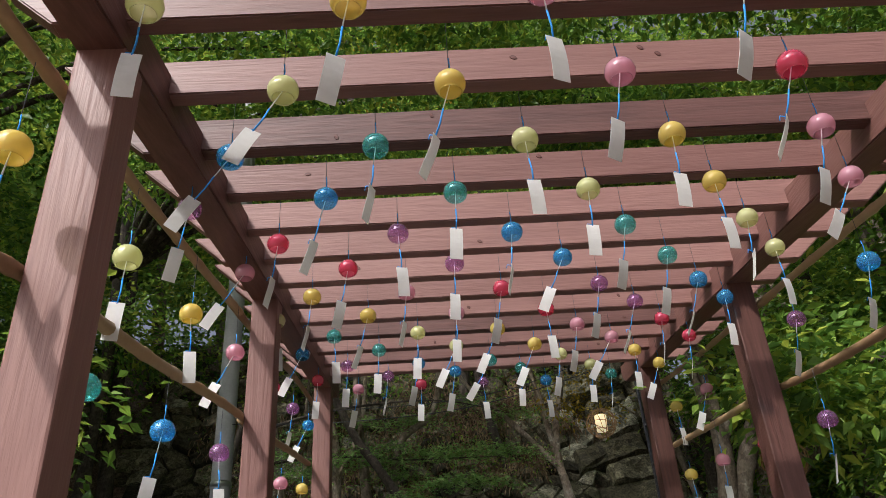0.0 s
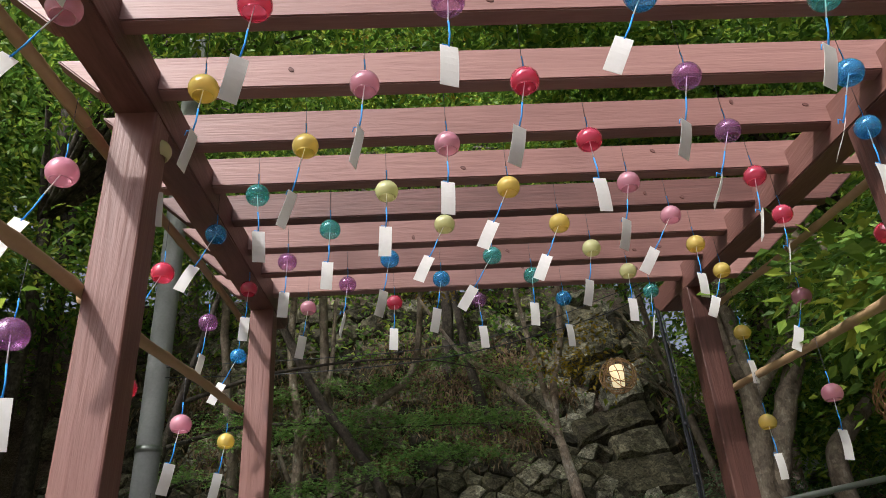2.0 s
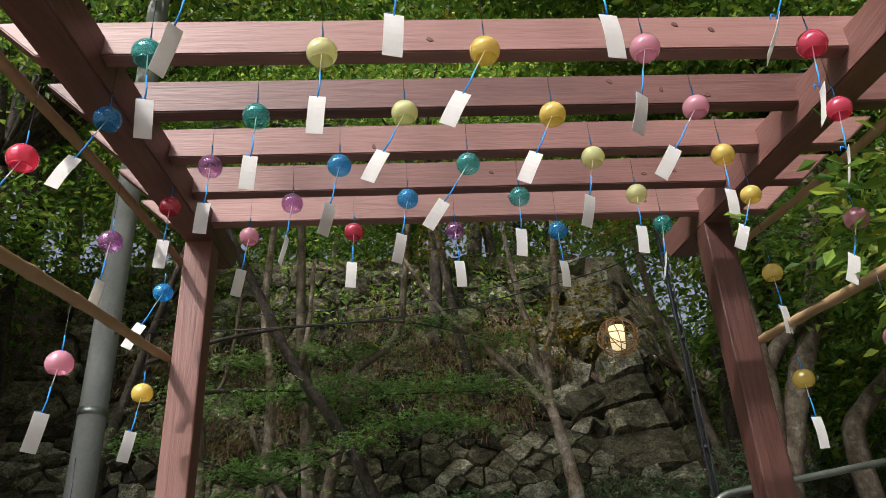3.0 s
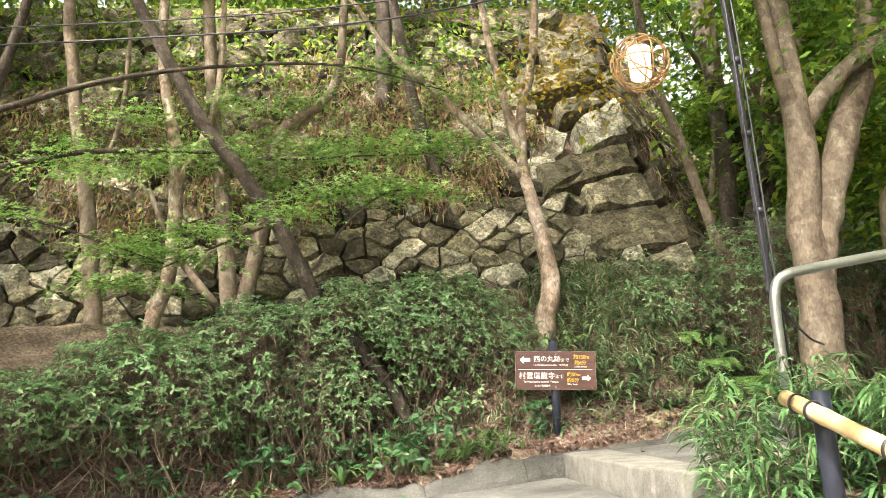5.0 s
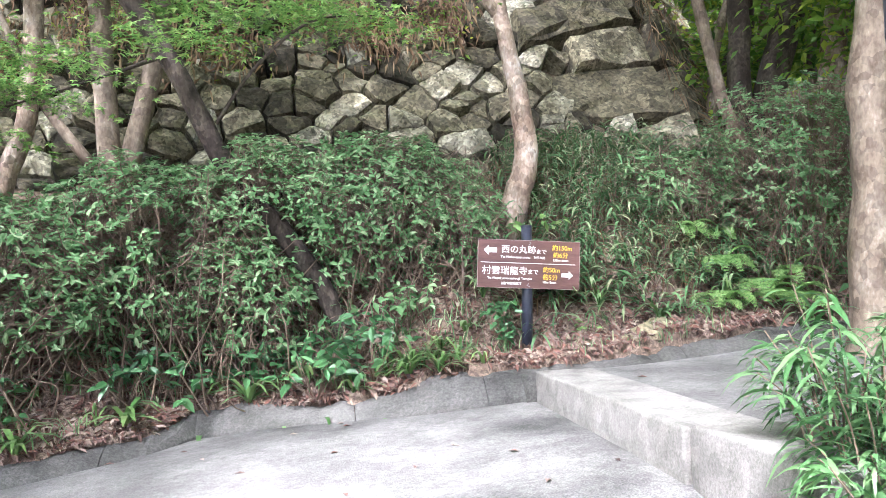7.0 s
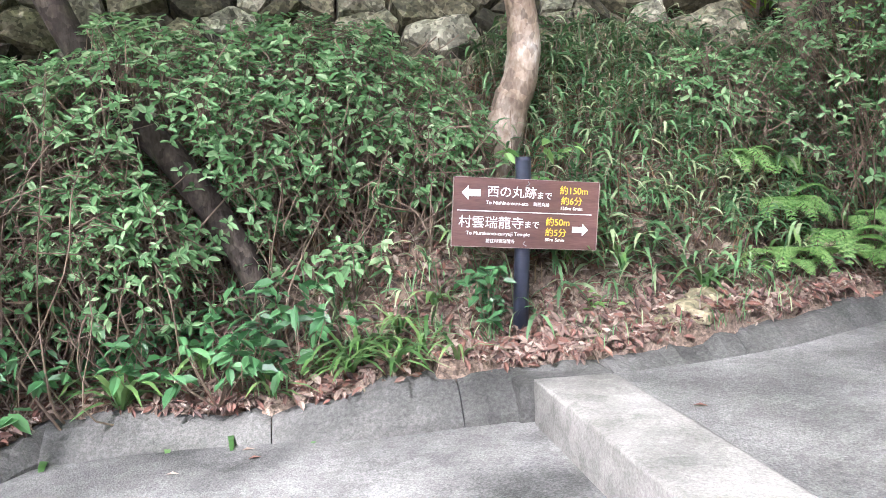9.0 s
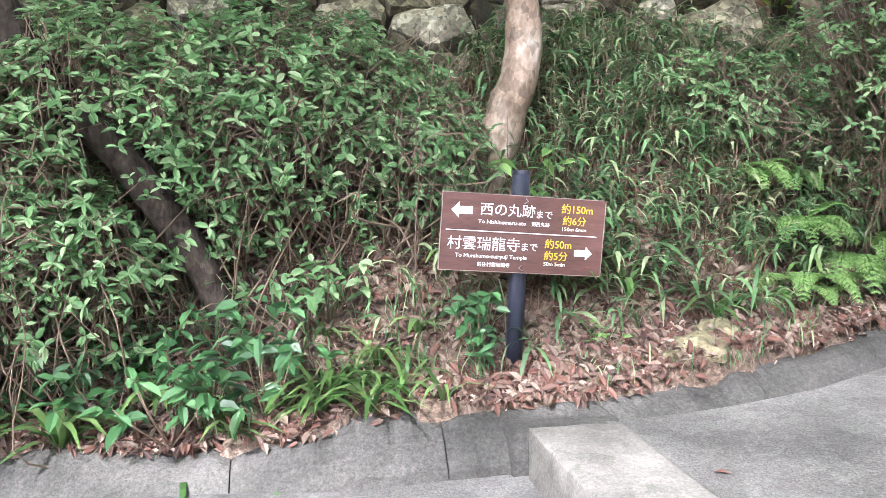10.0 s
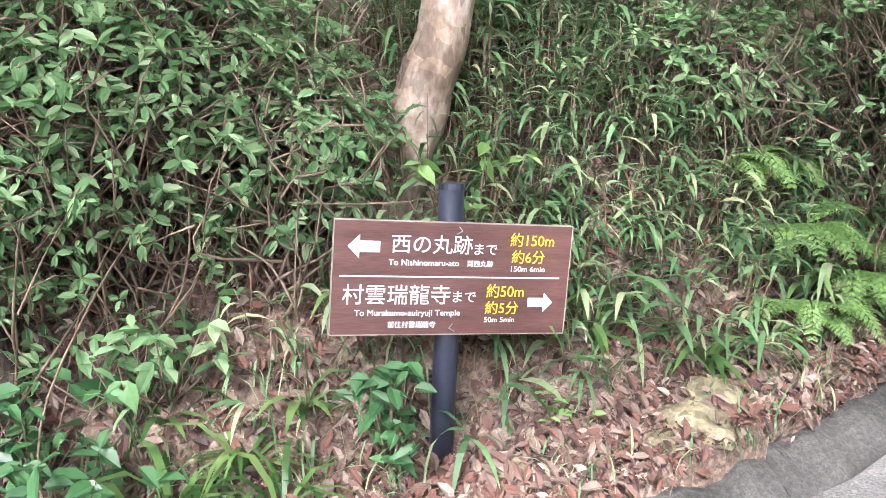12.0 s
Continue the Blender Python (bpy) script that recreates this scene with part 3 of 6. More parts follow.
def chime_parts(kind, thread, sway, turn):
    """Meshes of thread, clapper, cord and paper for one hang of the strip: sway in x and y per metre of drop."""
    sx, sy = sway
    down = lambda d: (sx * d, sy * d, -d)
    top = tubes("thread", [([(0, 0, thread), (0.0, 0, thread * 0.5), (0, 0, 0.042)], [0.0011])], THREAD, 5)
    knot = tubes("cord_loop", [([(0, 0, 0.1), (0.002, 0, 0.07), (0, 0, 0.042)], [0.0022])], CORD, 5)
    clap = tubes("clapper", [([down(0.0), down(0.075)], [0.0016, 0.0022])], CLEAR, 6)
    a = np.array(down(0.075))
    cord = tubes("cord", [([a, (a + np.array(down(0.165))) / 2 + (0.003, 0, 0), down(0.165)], [0.0028]), ([down(0.158), np.array(down(0.158)) + (-0.016, 0.0, 0.004), np.array(down(0.158)) + (-0.02, 0, -0.012)], [0.0018])], CORD, 5)
    n, w, L = 7, 0.048, 0.128
    way = unit(np.array([sx, sy, -1.0]))
    side = np.array([math.cos(turn), math.sin(turn), 0])
    side = unit(side - way * (side @ way))
    nor = np.cross(way, side)
    v, f = [], []
    for t in np.linspace(0, 1, n):
        c = np.array(down(0.16)) + way * L * t + nor * 0.006 * math.sin(t * 3 + turn)
        for s in (-0.5, 0.5):
            for d in (-0.0006, 0.0006):
                v.append(c + side * w * s + nor * d)
    for i in range(n - 1):
        k = i * 4
        f += [(k, k + 2, k + 6, k + 4), (k + 1, k + 5, k + 7, k + 3), (k, k + 4, k + 5, k + 1), (k + 2, k + 3, k + 7, k + 6)]
    f += [(0, 1, 3, 2), (n * 4 - 4, n * 4 - 2, n * 4 - 1, n * 4 - 3)]
    strip = raw("paper_strip", v, f, PAPER)
    return dict(thread=top, cord_loop=knot, clapper=clap, cord=cord, paper_strip=strip)


HANGS = [chime_parts(i, 0.27, s, t) for i, (s, t) in enumerate([((-0.45, -0.1), 0.1), ((-0.2, 0.12), 0.5), ((-0.05, 0.0), 0.15), ((-0.3, 0.25), 1.1), ((0.06, 0.05), 0.35), ((-0.62, 0.0), 0.2), ((-0.12, 0.02), 1.35)])]
MASTER = {}


def wind_chime(tone, hang, x, y, z):
    key = (tone, hang)
    at = pose(x, y, z, 0, 0, rnd.uniform(-8, 8))
    if key in MASTER:
        return copy_thing(MASTER[key], at)
    c = thing("wind_chime", tone + " glass wind chime with white paper strip on blue cord", "wind chime", "wind chimes hung on the pergola", at)
    child("bell", BELLS[tone], c)
    for n, me in HANGS[hang].items():
        child(n, me, c)
    MASTER[key] = c
    return c


EVEN, ODD = (-0.51, -0.015, 0.47, 0.965, 1.475), (-0.755, -0.26, 0.235, 0.735, 1.235, 1.75)
for k in range(15):
    y = YL - SP * k
    for i, x in enumerate(EVEN if k % 2 == 0 else ODD):
        wind_chime(TONES[(k + i) % 7], rnd.choice((0, 1, 1, 2, 2, 3, 4, 5, 6)), x - 0.011 * max(0, k - 4) + rnd.uniform(-0.01, 0.01), y - 0.238, joist_z(y) - 0.212 + rnd.uniform(-0.012, 0.012))
for x, ys_, zs_, tones in (
    (-0.90, (1.58, 2.29, 2.96, 3.67, 4.57, 5.27, 5.93), (2.71, 2.81, 2.92, 3.04, 3.18, 3.27, 3.35), "yellow lime yellow pink red purple blue"),
    (-0.93, (2.22, 2.89, 3.65, 4.42, 5.11, 5.92), (2.35, 2.42, 2.54, 2.66, 2.73, 2.87), "teal blue purple red pink yellow"),
    (1.90, (2.94, 3.65, 4.35, 5.06, 5.75), (2.99, 3.05, 3.11, 3.175, 3.28), "blue purple red pink yellow"),
    (1.89, (2.94, 3.63, 4.35, 5.04, 5.71), (2.45, 2.53, 2.62, 2.70, 2.765), "blue purple red pink yellow"),
):
    for y, z, tone in zip(ys_, zs_, tones.split()):
        wind_chime(tone, rnd.choice((0, 1, 2, 4, 6)), x, y, z)


# ---- vine lanterns ----
def lantern(x, y, z, r, cord, label):
    ob = thing("vine_lantern", label, "lantern", "vine lanterns", pose(x, y, z))
    hoops = []
    for i in range(11):
        ax = unit(rng.normal(size=3) * (1, 1, 0.8))
        u = unit(np.cross(ax, [0.3, 0.5, 0.81]))
        w = np.cross(ax, u)
        th = np.linspace(0, 2 * math.pi, 30)
        off = ax * rng.uniform(-0.35, 0.35) * r
        rr = math.sqrt(max(0.2, 1 - (np.linalg.norm(off) / r) ** 2)) * r * rng.uniform(0.94, 1.04)
        hoops.append((off + rr * (np.cos(th)[:, None] * u + np.sin(th)[:, None] * w), [0.0042]))
    child("vine_ball", tubes("vine_ball", hoops, VINE, 5), ob)
    bm = bmesh.new()
    bmesh.ops.create_cone(bm, cap_ends=True, segments=20, radius1=r * 0.36, radius2=r * 0.42, depth=r * 1.15)
    bmesh.ops.bevel(bm, geom=[e for e in bm.edges if len(e.link_faces) == 2 and e.calc_face_angle() > 0.8], offset=0.006, segments=2, affect="EDGES")
    child("paper_shade", from_bm("paper_shade", bm, LAMP, True), ob, "glowing cream paper cylinder")
    child("hanging_cord", tubes("hanging_cord", [([(0, 0, r * 0.6), (0.01, 0, cord * 0.5), (0, 0, cord)], [0.003])], BLACK, 5), ob)
    return ob


lantern(1.87, 8.22, 3.90, 0.155, 0.62, "woven vine ball lantern with lit paper shade on a cord")
lantern(2.4, 5.3, 2.74, 0.15, 0.5, "woven vine ball lantern with lit paper shade hung from bamboo")
lantern(-1.75, 7.3, 2.42, 0.15, 0.5, "woven vine ball lantern with lit paper shade beside the pole")


# ---- signpost ----
def sign_text(words, x, z, height, mat, parent, width=None):
    """Raised lettering; x, z are the lower left corner of the line on the board."""
    cu = bpy.data.curves.new("lettering", "FONT")
    cu.body, cu.size, cu.extrude = words, height, 0.0008
    cu.materials.append(mat)
    ob = new("lettering", cu)
    ob.parent = parent
    ob.matrix_local = pose(x, -0.0095, z, 90, 0, 0)
    if width:
        bpy.context.view_layer.update()
        w = ob.dimensions[0]
        if w > 0:
            ob.scale = (width / w, 1, 1)
    return ob


def arrow(x, z, size, way, parent):
    pts = [(0, 0), (0.42, 0.42), (0.42, 0.2), (1.15, 0.2), (1.15, -0.2), (0.42, -0.2), (0.42, -0.42)]
    bm = bmesh.new()
    top = [bm.verts.new((x + way * (a - 0.57) * size, -0.0105, z + b * size)) for a, b in pts]
    low = [bm.verts.new((v.co.x, -0.0085, v.co.z)) for v in top]
    bm.faces.new(top)
    for i in range(7):
        bm.faces.new((top[i], low[i], low[(i + 1) % 7], top[(i + 1) % 7]))
    child("arrow", from_bm("arrow", bm, WHITE), parent, "white arrow")


def signpost():
    ob = thing("signpost", "brown trail sign with white and yellow writing on dark pipe", "sign", at=pose(1.82, 10.54, 1.72, 0, 0, 0))
    child("pipe", tubes("pipe", [([(-0.012, 0, 0), (0, 0, 0.43), (0.008, 0, 0.86)], [0.034])], NAVY, 20), ob)
    cap = bmesh.new()
    bmesh.ops.create_cone(cap, cap_ends=True, segments=20, radius1=0.0355, radius2=0.034, depth=0.016)
    child("pipe_cap", from_bm("pipe_cap", cap, NAVY, False), ob, m=pose(0.008, 0, 0.863))
    board = child("board", from_bm("board", box(0.646, 0.014, 0.297, 0.003), SIGN_BROWN), ob, "dark brown wood-grain board with pale edge", pose(0.005, -0.043, 0.623, 0, 3.2, -3.0))
    rim = bmesh.new()
    for sx, sz, cx, cz in ((0.648, 0.002, 0, 0.1492), (0.648, 0.002, 0, -0.1492), (0.002, 0.297, 0.3236, 0), (0.002, 0.297, -0.3236, 0)):
        bmesh.ops.create_cube(rim, size=1, matrix=Matrix.Translation((cx, 0, cz)) @ Matrix.Diagonal((sx, 0.016, sz, 1)))
    child("rim", from_bm("rim", rim, PALE_EDGE), board, "thin pale edge")
    k = 0.646 / 413

    def px(a, b):
        return (a - 796) * k, (494 - b) * k

    for words, a, b, h, mat, w in (
        ("西の丸跡", 682, 448, 34, WHITE, 138), ("まで", 822, 450, 22, WHITE, 40), ("To Nishinomaru-ato", 680, 471, 14, WHITE, 120), ("到西丸跡", 814, 471, 12, WHITE, 46),
        ("約150m", 888, 434, 26, YELLOW, 80), ("約6分", 893, 463, 25, YELLOW, 60), ("150m 6min", 891, 479, 13, WHITE, 62),
        ("村雲瑞龍寺", 606, 534, 36, WHITE, 182), ("まで", 790, 532, 22, WHITE, 40), ("To Murakumo-zuiryuji Temple", 628, 556, 14, WHITE, 180), ("前往村雲瑞龍寺", 684, 576, 12, WHITE, 82),
        ("約50m", 852, 523, 26, YELLOW, 68), ("約5分", 852, 552, 25, YELLOW, 60), ("50m 5min", 852, 568, 13, WHITE, 55),
    ):
        x, z = px(a, b)
        sign_text(words, x, z, h * k, mat, board, w * k)
    arrow(*px(638, 441), 46 * k, 1, board)
    arrow(*px(953, 533), 40 * k, -1, board)
    line = bmesh.new()
    bmesh.ops.create_cube(line, size=1, matrix=Matrix.Translation((-0.005, -0.0085, 0.006)) @ Matrix.Diagonal((0.6, 0.003, 0.0032, 1)))
    child("divider", from_bm("divider", line, WHITE), board)
    wire = [([(0.0, -0.054, 0.14), (0.008, -0.058, 0.13), (-0.006, -0.056, 0.12)], [0.0018]), ([(0.0, -0.054, -0.12), (-0.01, -0.058, -0.13), (0.006, -0.056, -0.14)], [0.0018])]
    for p, r in wire:
        child("wire_tie", tubes("wire_tie", [(np.array(p) + (0, 0.043, 0), r)], STEEL, 5), board, "twisted wire tie")


signpost()

# ---- fence by the step: pipe post, bamboo rail; steel handrail; black pole with cables ----
fence = thing("bamboo_fence", "yellow bamboo rail lashed to a dark pipe post", "fence")
pz = float(ground_z(1.875, 7.0))
child("pipe_post", tubes("pipe_post", [([(1.875, 7.0, pz - 0.1), (1.875, 7.0, 1.9), (1.875, 7.0, 2.085)], [0.034])], NAVY, 18), fence)
RAIL_A, RAIL_B = np.array((1.805, 7.1, 2.065)), np.array((1.8, 5.6, 1.62))
line = RAIL_A + (RAIL_B - RAIL_A) * np.linspace(0, 1, 40)[:, None]
child("bamboo_rail", tubes("bamboo_rail", [(line, 0.029 * (1 + 0.07 * (np.arange(40) % 8 == 6)))], BAMBOO_NEW, 14), fence, "thick yellow bamboo rail")
for t in (0.05, 0.11, 0.36):
    c = RAIL_A + (RAIL_B - RAIL_A) * t
    th = np.linspace(0, 6 * math.pi, 60)
    coil = np.stack([c[0] + 0.034 * np.cos(th), c[1] + np.linspace(-0.014, 0.014, 60) + 0.006 * np.sin(th * 0.7), c[2] + 0.034 * np.sin(th)], -1)
    child("lashing", tubes("lashing", [(coil, [0.003])], BLACK, 5), fence, "dark twine lashing")
child("stake", tubes("stake", [([(1.86, 6.3, pz - 0.4), (1.855, 6.3, 1.86)], [0.022, 0.02])], BAMBOO, 8), fence, "short weathered bamboo stake")
child("lower_rail", tubes("lower_rail", [(np.linspace((1.83, 7.1, 1.64), (1.83, 5.6, 1.2), 12), [0.024])], BAMBOO, 10), fence)

rail = thing("handrail", "bent dull steel pipe handrail", "handrail")
rp = smooth_line([(2.2, 7.78, 1.7), (2.2, 7.78, 2.35), (2.215, 7.78, 2.55), (2.27, 7.78, 2.615), (2.4, 7.79, 2.645), (2.9, 7.82, 2.72), (4.2, 7.9, 2.92)], 6)
child("pipe", tubes("pipe", [(rp, [0.024])], STEEL, 14), rail)
child("leg", tubes("leg", [([(4.15, 7.9, 1.6), (4.15, 7.9, 2.9)], [0.022])], STEEL, 12), rail)

pole = thing("cable_pole", "slim black pole with taped cables running up it", "pole")
child("shaft", tubes("shaft", [([(2.29, 7.92, 1.5), (2.27, 7.92, 2.6), (2.25, 7.92, 3.8), (2.2, 7.92, 5.6)], [0.018, 0.017])], BLACK, 12), pole)
for d in (-0.018, 0.02):
    child("cable", tubes("cable", [([(2.29 + d, 7.89, 1.9), (2.265 + d, 7.885, 2.6), (2.25 + d, 7.885, 3.8), (2.2 + d, 7.89, 5.6)], [0.0055])], BLACK, 6), pole)
for z in (2.55, 2.95, 3.35, 3.75):
    child("tape", tubes("tape", [([(2.273 - 0.012 * (z - 2.5), 7.912, z), (2.273 - 0.012 * (z - 2.5), 7.912, z + 0.03)], [0.027])], BLACK, 12), pole)
child("loose_cable", tubes("loose_cable", [(smooth_line([(2.29, 7.9, 2.5), (2.33, 7.88, 2.42), (2.42, 7.9, 2.33), (2.55, 8.0, 2.3)]), [0.006])], BLACK, 6), pole)

wires = thing("overhead_cable", "thin black cables strung between pole and trees", "cable")
child("cable", tubes("cable", [(smooth_line([(2.21, 7.9, 4.6), (1.87, 8.22, 4.5), (0.5, 8.2, 4.16), (-0.9, 8.3, 4.1), (-2.25, 8.8, 4.3)]), [0.005])], BLACK, 6), wires)
child("cable", tubes("cable", [(smooth_line([(2.21, 7.9, 4.66), (0.5, 8.15, 4.24), (-2.25, 8.8, 4.4)]), [0.004])], BLACK, 6), wires)
upole = thing("utility_pole", "round weathered concrete utility pole", "pole")
child("shaft", tubes("shaft", [([(-2.33, 8.85, 0.3), (-2.33, 8.85, 4), (-2.34, 8.85, 9.5)], [0.12, 0.1])], POLE, 20), upole)
child("band", tubes("band", [([(-2.33, 8.85, 3.6), (-2.33, 8.85, 3.66)], [0.119])], STEEL, 20), upole)


# ---- trees ----
def tree(label, trunks, bark, crown=None, category="tree", group="", limb_mat=None):
    """Trunk and limbs as tapered tubes, with a crown of leaves given as a mesh."""
    ob = thing("tree", label, category, group)
    for i, (pts, radii) in enumerate(trunks):
        line = smooth_line(pts, 5)
        line[1:-1, :2] += rng.normal(size=(len(line) - 2, 2)) * 0.004 * radii[0] / 0.08
        child("trunk" if i == 0 else "limb", tubes("trunk", [(line, radii)], bark, 12, 0.03), ob)
    if crown is not None:
        child("crown", crown, ob)
    return ob


def sprays(name, centres, count, radius, length, width, mat, flat=0.35, droop=0.15):
    """Leaves gathered in flat layered sprays round the centres."""
    centres = np.asarray(centres, float)
    r = np.broadcast_to(radius, len(centres))
    pick = rng.integers(0, len(centres), count)
    off = rng.normal(size=(count, 3)) * 0.5
    base = centres[pick] + off * r[pick][:, None] * (1, 1, flat)
    way = rng.normal(size=(count, 3)) * (1, 1, 0.35) + off * 0.7 - (0, 0, 0.15)
    face = rng.normal(size=(count, 3)) * 0.55 + (0, 0, 1)
    ln = length * rng.uniform(0.6, 1.3, count)
    return blades(name, base, way, face, ln, ln * width / length, mat, 0.12, droop)


# the tree behind the sign
tree("slender tree with mottled reddish bark behind the sign", [
    ([(1.72, 11.1, 2.2), (1.83, 11.1, 2.55), (1.93, 11.1, 2.85), (2.0, 11.1, 3.14), (1.95, 11.1, 3.63), (1.83, 11.1, 4.24), (1.87, 11.1, 4.86), (2.02, 11.1, 5.4), (2.1, 11.0, 6.6)], [0.105, 0.1, 0.085, 0.055, 0.045, 0.04]),
    ([(1.82, 11.1, 4.15), (1.4, 11.05, 4.6), (1.02, 11.0, 4.98), (0.65, 10.95, 5.3), (0.2, 10.9, 6.0)], [0.045, 0.035, 0.02]),
    ([(1.84, 11.1, 4.25), (1.7, 11.1, 4.9), (1.58, 11.1, 5.6), (1.45, 11.1, 6.7)], [0.05, 0.04, 0.02]),
], BARK_RED, sprays("crown", [(1.9, 10.6, 4.9), (2.2, 10.5, 5.2), (2.3, 10.4, 4.7), (1.4, 10.3, 6.2), (0.5, 10.4, 5.9), (2.0, 10.2, 6.5), (2.6, 10.0, 5.9), (0.9, 10.0, 6.6)], 1500, 0.45, 0.06, 0.035, GOLD))
tree("dark leaning tree rising out of the shrubs", [
    ([(0.72, 11.0, 1.8), (0.58, 11.0, 2.17), (0.32, 11.0, 2.58), (0.1, 11.0, 2.82), (-0.1, 11.0, 3.12), (-0.36, 10.95, 3.66), (-0.72, 10.95, 4.23), (-1.08, 10.95, 4.75), (-1.5, 10.9, 5.6), (-2.0, 10.8, 6.6)], [0.07, 0.07, 0.068, 0.065, 0.058, 0.05]),
    ([(-0.42, 10.95, 3.75), (-0.8, 10.8, 3.55), (-1.3, 10.6, 3.3)], [0.016, 0.01, 0.005]),
], BARK_DARK)
for label, trunks, bark in (
    ("pale slim tree against the stone wall", [([(-2.05, 11.3, 2.0), (-2.10, 11.6, 2.68), (-2.15, 11.6, 3.49), (-2.23, 11.6, 4.34), (-2.39, 11.6, 5.53), (-2.5, 11.5, 7.5)], [0.085, 0.075, 0.05]), ([(-2.2, 11.6, 4.2), (-1.9, 11.5, 4.9), (-1.8, 11.4, 5.8)], [0.03, 0.02])], BARK_PALE),
    ("brown forked tree against the stone wall", [([(-1.7, 11.2, 2.2), (-1.55, 11.4, 2.97), (-1.41, 11.4, 3.44), (-1.36, 11.4, 4.43), (-1.5, 11.4, 5.6), (-1.4, 11.3, 7)], [0.075, 0.065, 0.04]), ([(-1.36, 11.4, 4.2), (-1.0, 11.35, 5.0), (-0.9, 11.3, 6.2)], [0.04, 0.025])], BARK_RED),
    ("twin-stemmed pale tree against the stone wall", [([(-0.8, 11.3, 2.6), (-0.90, 11.5, 3.21), (-0.96, 11.5, 4.21), (-1.06, 11.5, 5.25), (-1.1, 11.4, 7)], [0.085, 0.075, 0.05]), ([(-0.8, 11.4, 2.8), (-0.74, 11.5, 3.25), (-0.57, 11.5, 3.95), (-0.43, 11.5, 4.73), (0.02, 11.5, 5.11), (0.18, 11.5, 5.55), (0.3, 11.4, 7)], [0.075, 0.07, 0.05, 0.04]), ([(-1.0, 11.5, 3.1), (-1.35, 11.45, 3.6), (-1.6, 11.4, 4.2)], [0.04, 0.025])], BARK_PALE),
    ("dark tree growing out of the stone wall", [([(1.3, 12.35, 3.6), (1.27, 12.5, 4.11), (1.14, 12.6, 4.85), (0.93, 12.6, 5.74), (0.7, 12.6, 7.5)], [0.08, 0.075, 0.055])], BARK_DARK),
    ("thin pale tree by the wall corner", [([(4.15, 11.7, 3.1), (3.93, 11.8, 3.75), (3.74, 11.8, 4.59), (3.47, 11.8, 5.61), (3.3, 11.7, 7.2)], [0.055, 0.05, 0.04]), ([(3.7, 11.8, 4.7), (3.3, 11.5, 4.85), (2.7, 11.3, 5.2)], [0.018, 0.008])], BARK_PALE),
    ("large forked pale tree beside the handrail", [([(3.5, 9.6, 1.7), (3.57, 9.6, 2.55), (3.57, 9.6, 3.22), (3.64, 9.6, 4.13), (3.6, 9.6, 5.2), (3.8, 9.6, 7)], [0.18, 0.135, 0.115, 0.08, 0.06]), ([(3.6, 9.62, 2.75), (3.70, 9.6, 3.22), (3.96, 9.6, 3.92), (4.26, 9.6, 4.6), (4.7, 9.6, 6.2)], [0.11, 0.115, 0.09]), ([(3.66, 9.6, 4.1), (3.53, 9.55, 4.34), (3.44, 9.5, 4.8), (3.2, 9.4, 6.2)], [0.07, 0.05, 0.04]), ([(3.66, 9.6, 4.05), (3.95, 9.5, 4.4), (4.4, 9.3, 4.75), (5.2, 9.2, 5.4)], [0.08, 0.06, 0.04]), ([(4.6, 9.9, 2.0), (4.5, 9.9, 3.3), (4.7, 9.9, 3.7), (5.5, 9.9, 4.4)], [0.12, 0.1, 0.08])], BARK_PALE),
    ("dark rough-barked tree past the wall corner", [([(5.3, 14.0, 3.6), (5.34, 14, 4.43), (5.5, 14, 5.4), (5.3, 14, 6.6), (5.2, 14, 9)], [0.16, 0.14, 0.1]), ([(5.5, 14, 5.4), (5.9, 14, 6.2), (6.4, 13.8, 8)], [0.09, 0.05])], BARK_DARK),
    ("short dark trunk with a broken top past the wall corner", [([(4.36, 12.3, 3.4), (4.39, 12.3, 3.9), (4.43, 12.3, 4.85), (4.4, 12.3, 5.25)], [0.13, 0.1, 0.09])], BARK_DARK),
    ("leaning rough-barked tree past the wall corner", [([(4.6, 12.3, 3.4), (4.71, 12.3, 4.0), (5.09, 12.3, 5.12), (5.3, 12.3, 6.2), (5.35, 12.3, 8)], [0.15, 0.13, 0.1])], BARK_DARK),
    ("slim pale tree past the wall corner", [([(4.6, 13.2, 3.5), (4.68, 13.2, 4.6), (4.95, 13.2, 5.6), (5.0, 13.2, 8)], [0.06, 0.04])], BARK_PALE),
    ("slim pale tree past the wall corner", [([(5.4, 12.8, 3.5), (5.5, 12.8, 4.6), (5.45, 12.8, 5.6), (5.7, 12.8, 8)], [0.07, 0.05]), ([(5.48, 12.8, 5.0), (5.1, 12.7, 5.8), (4.9, 12.7, 7)], [0.04, 0.02])], BARK_PALE),
    ("tall dark tree past the handrail", [([(4.9, 11.8, 2.9), (5.0, 11.8, 4.2), (5.2, 11.8, 5.5), (5.1, 11.8, 8)], [0.13, 0.1, 0.07]), ([(5.1, 11.8, 5.0), (5.7, 11.6, 6.2), (6.0, 11.5, 8)], [0.06, 0.03])], BARK_RED),
):
    tree(label, trunks, bark)


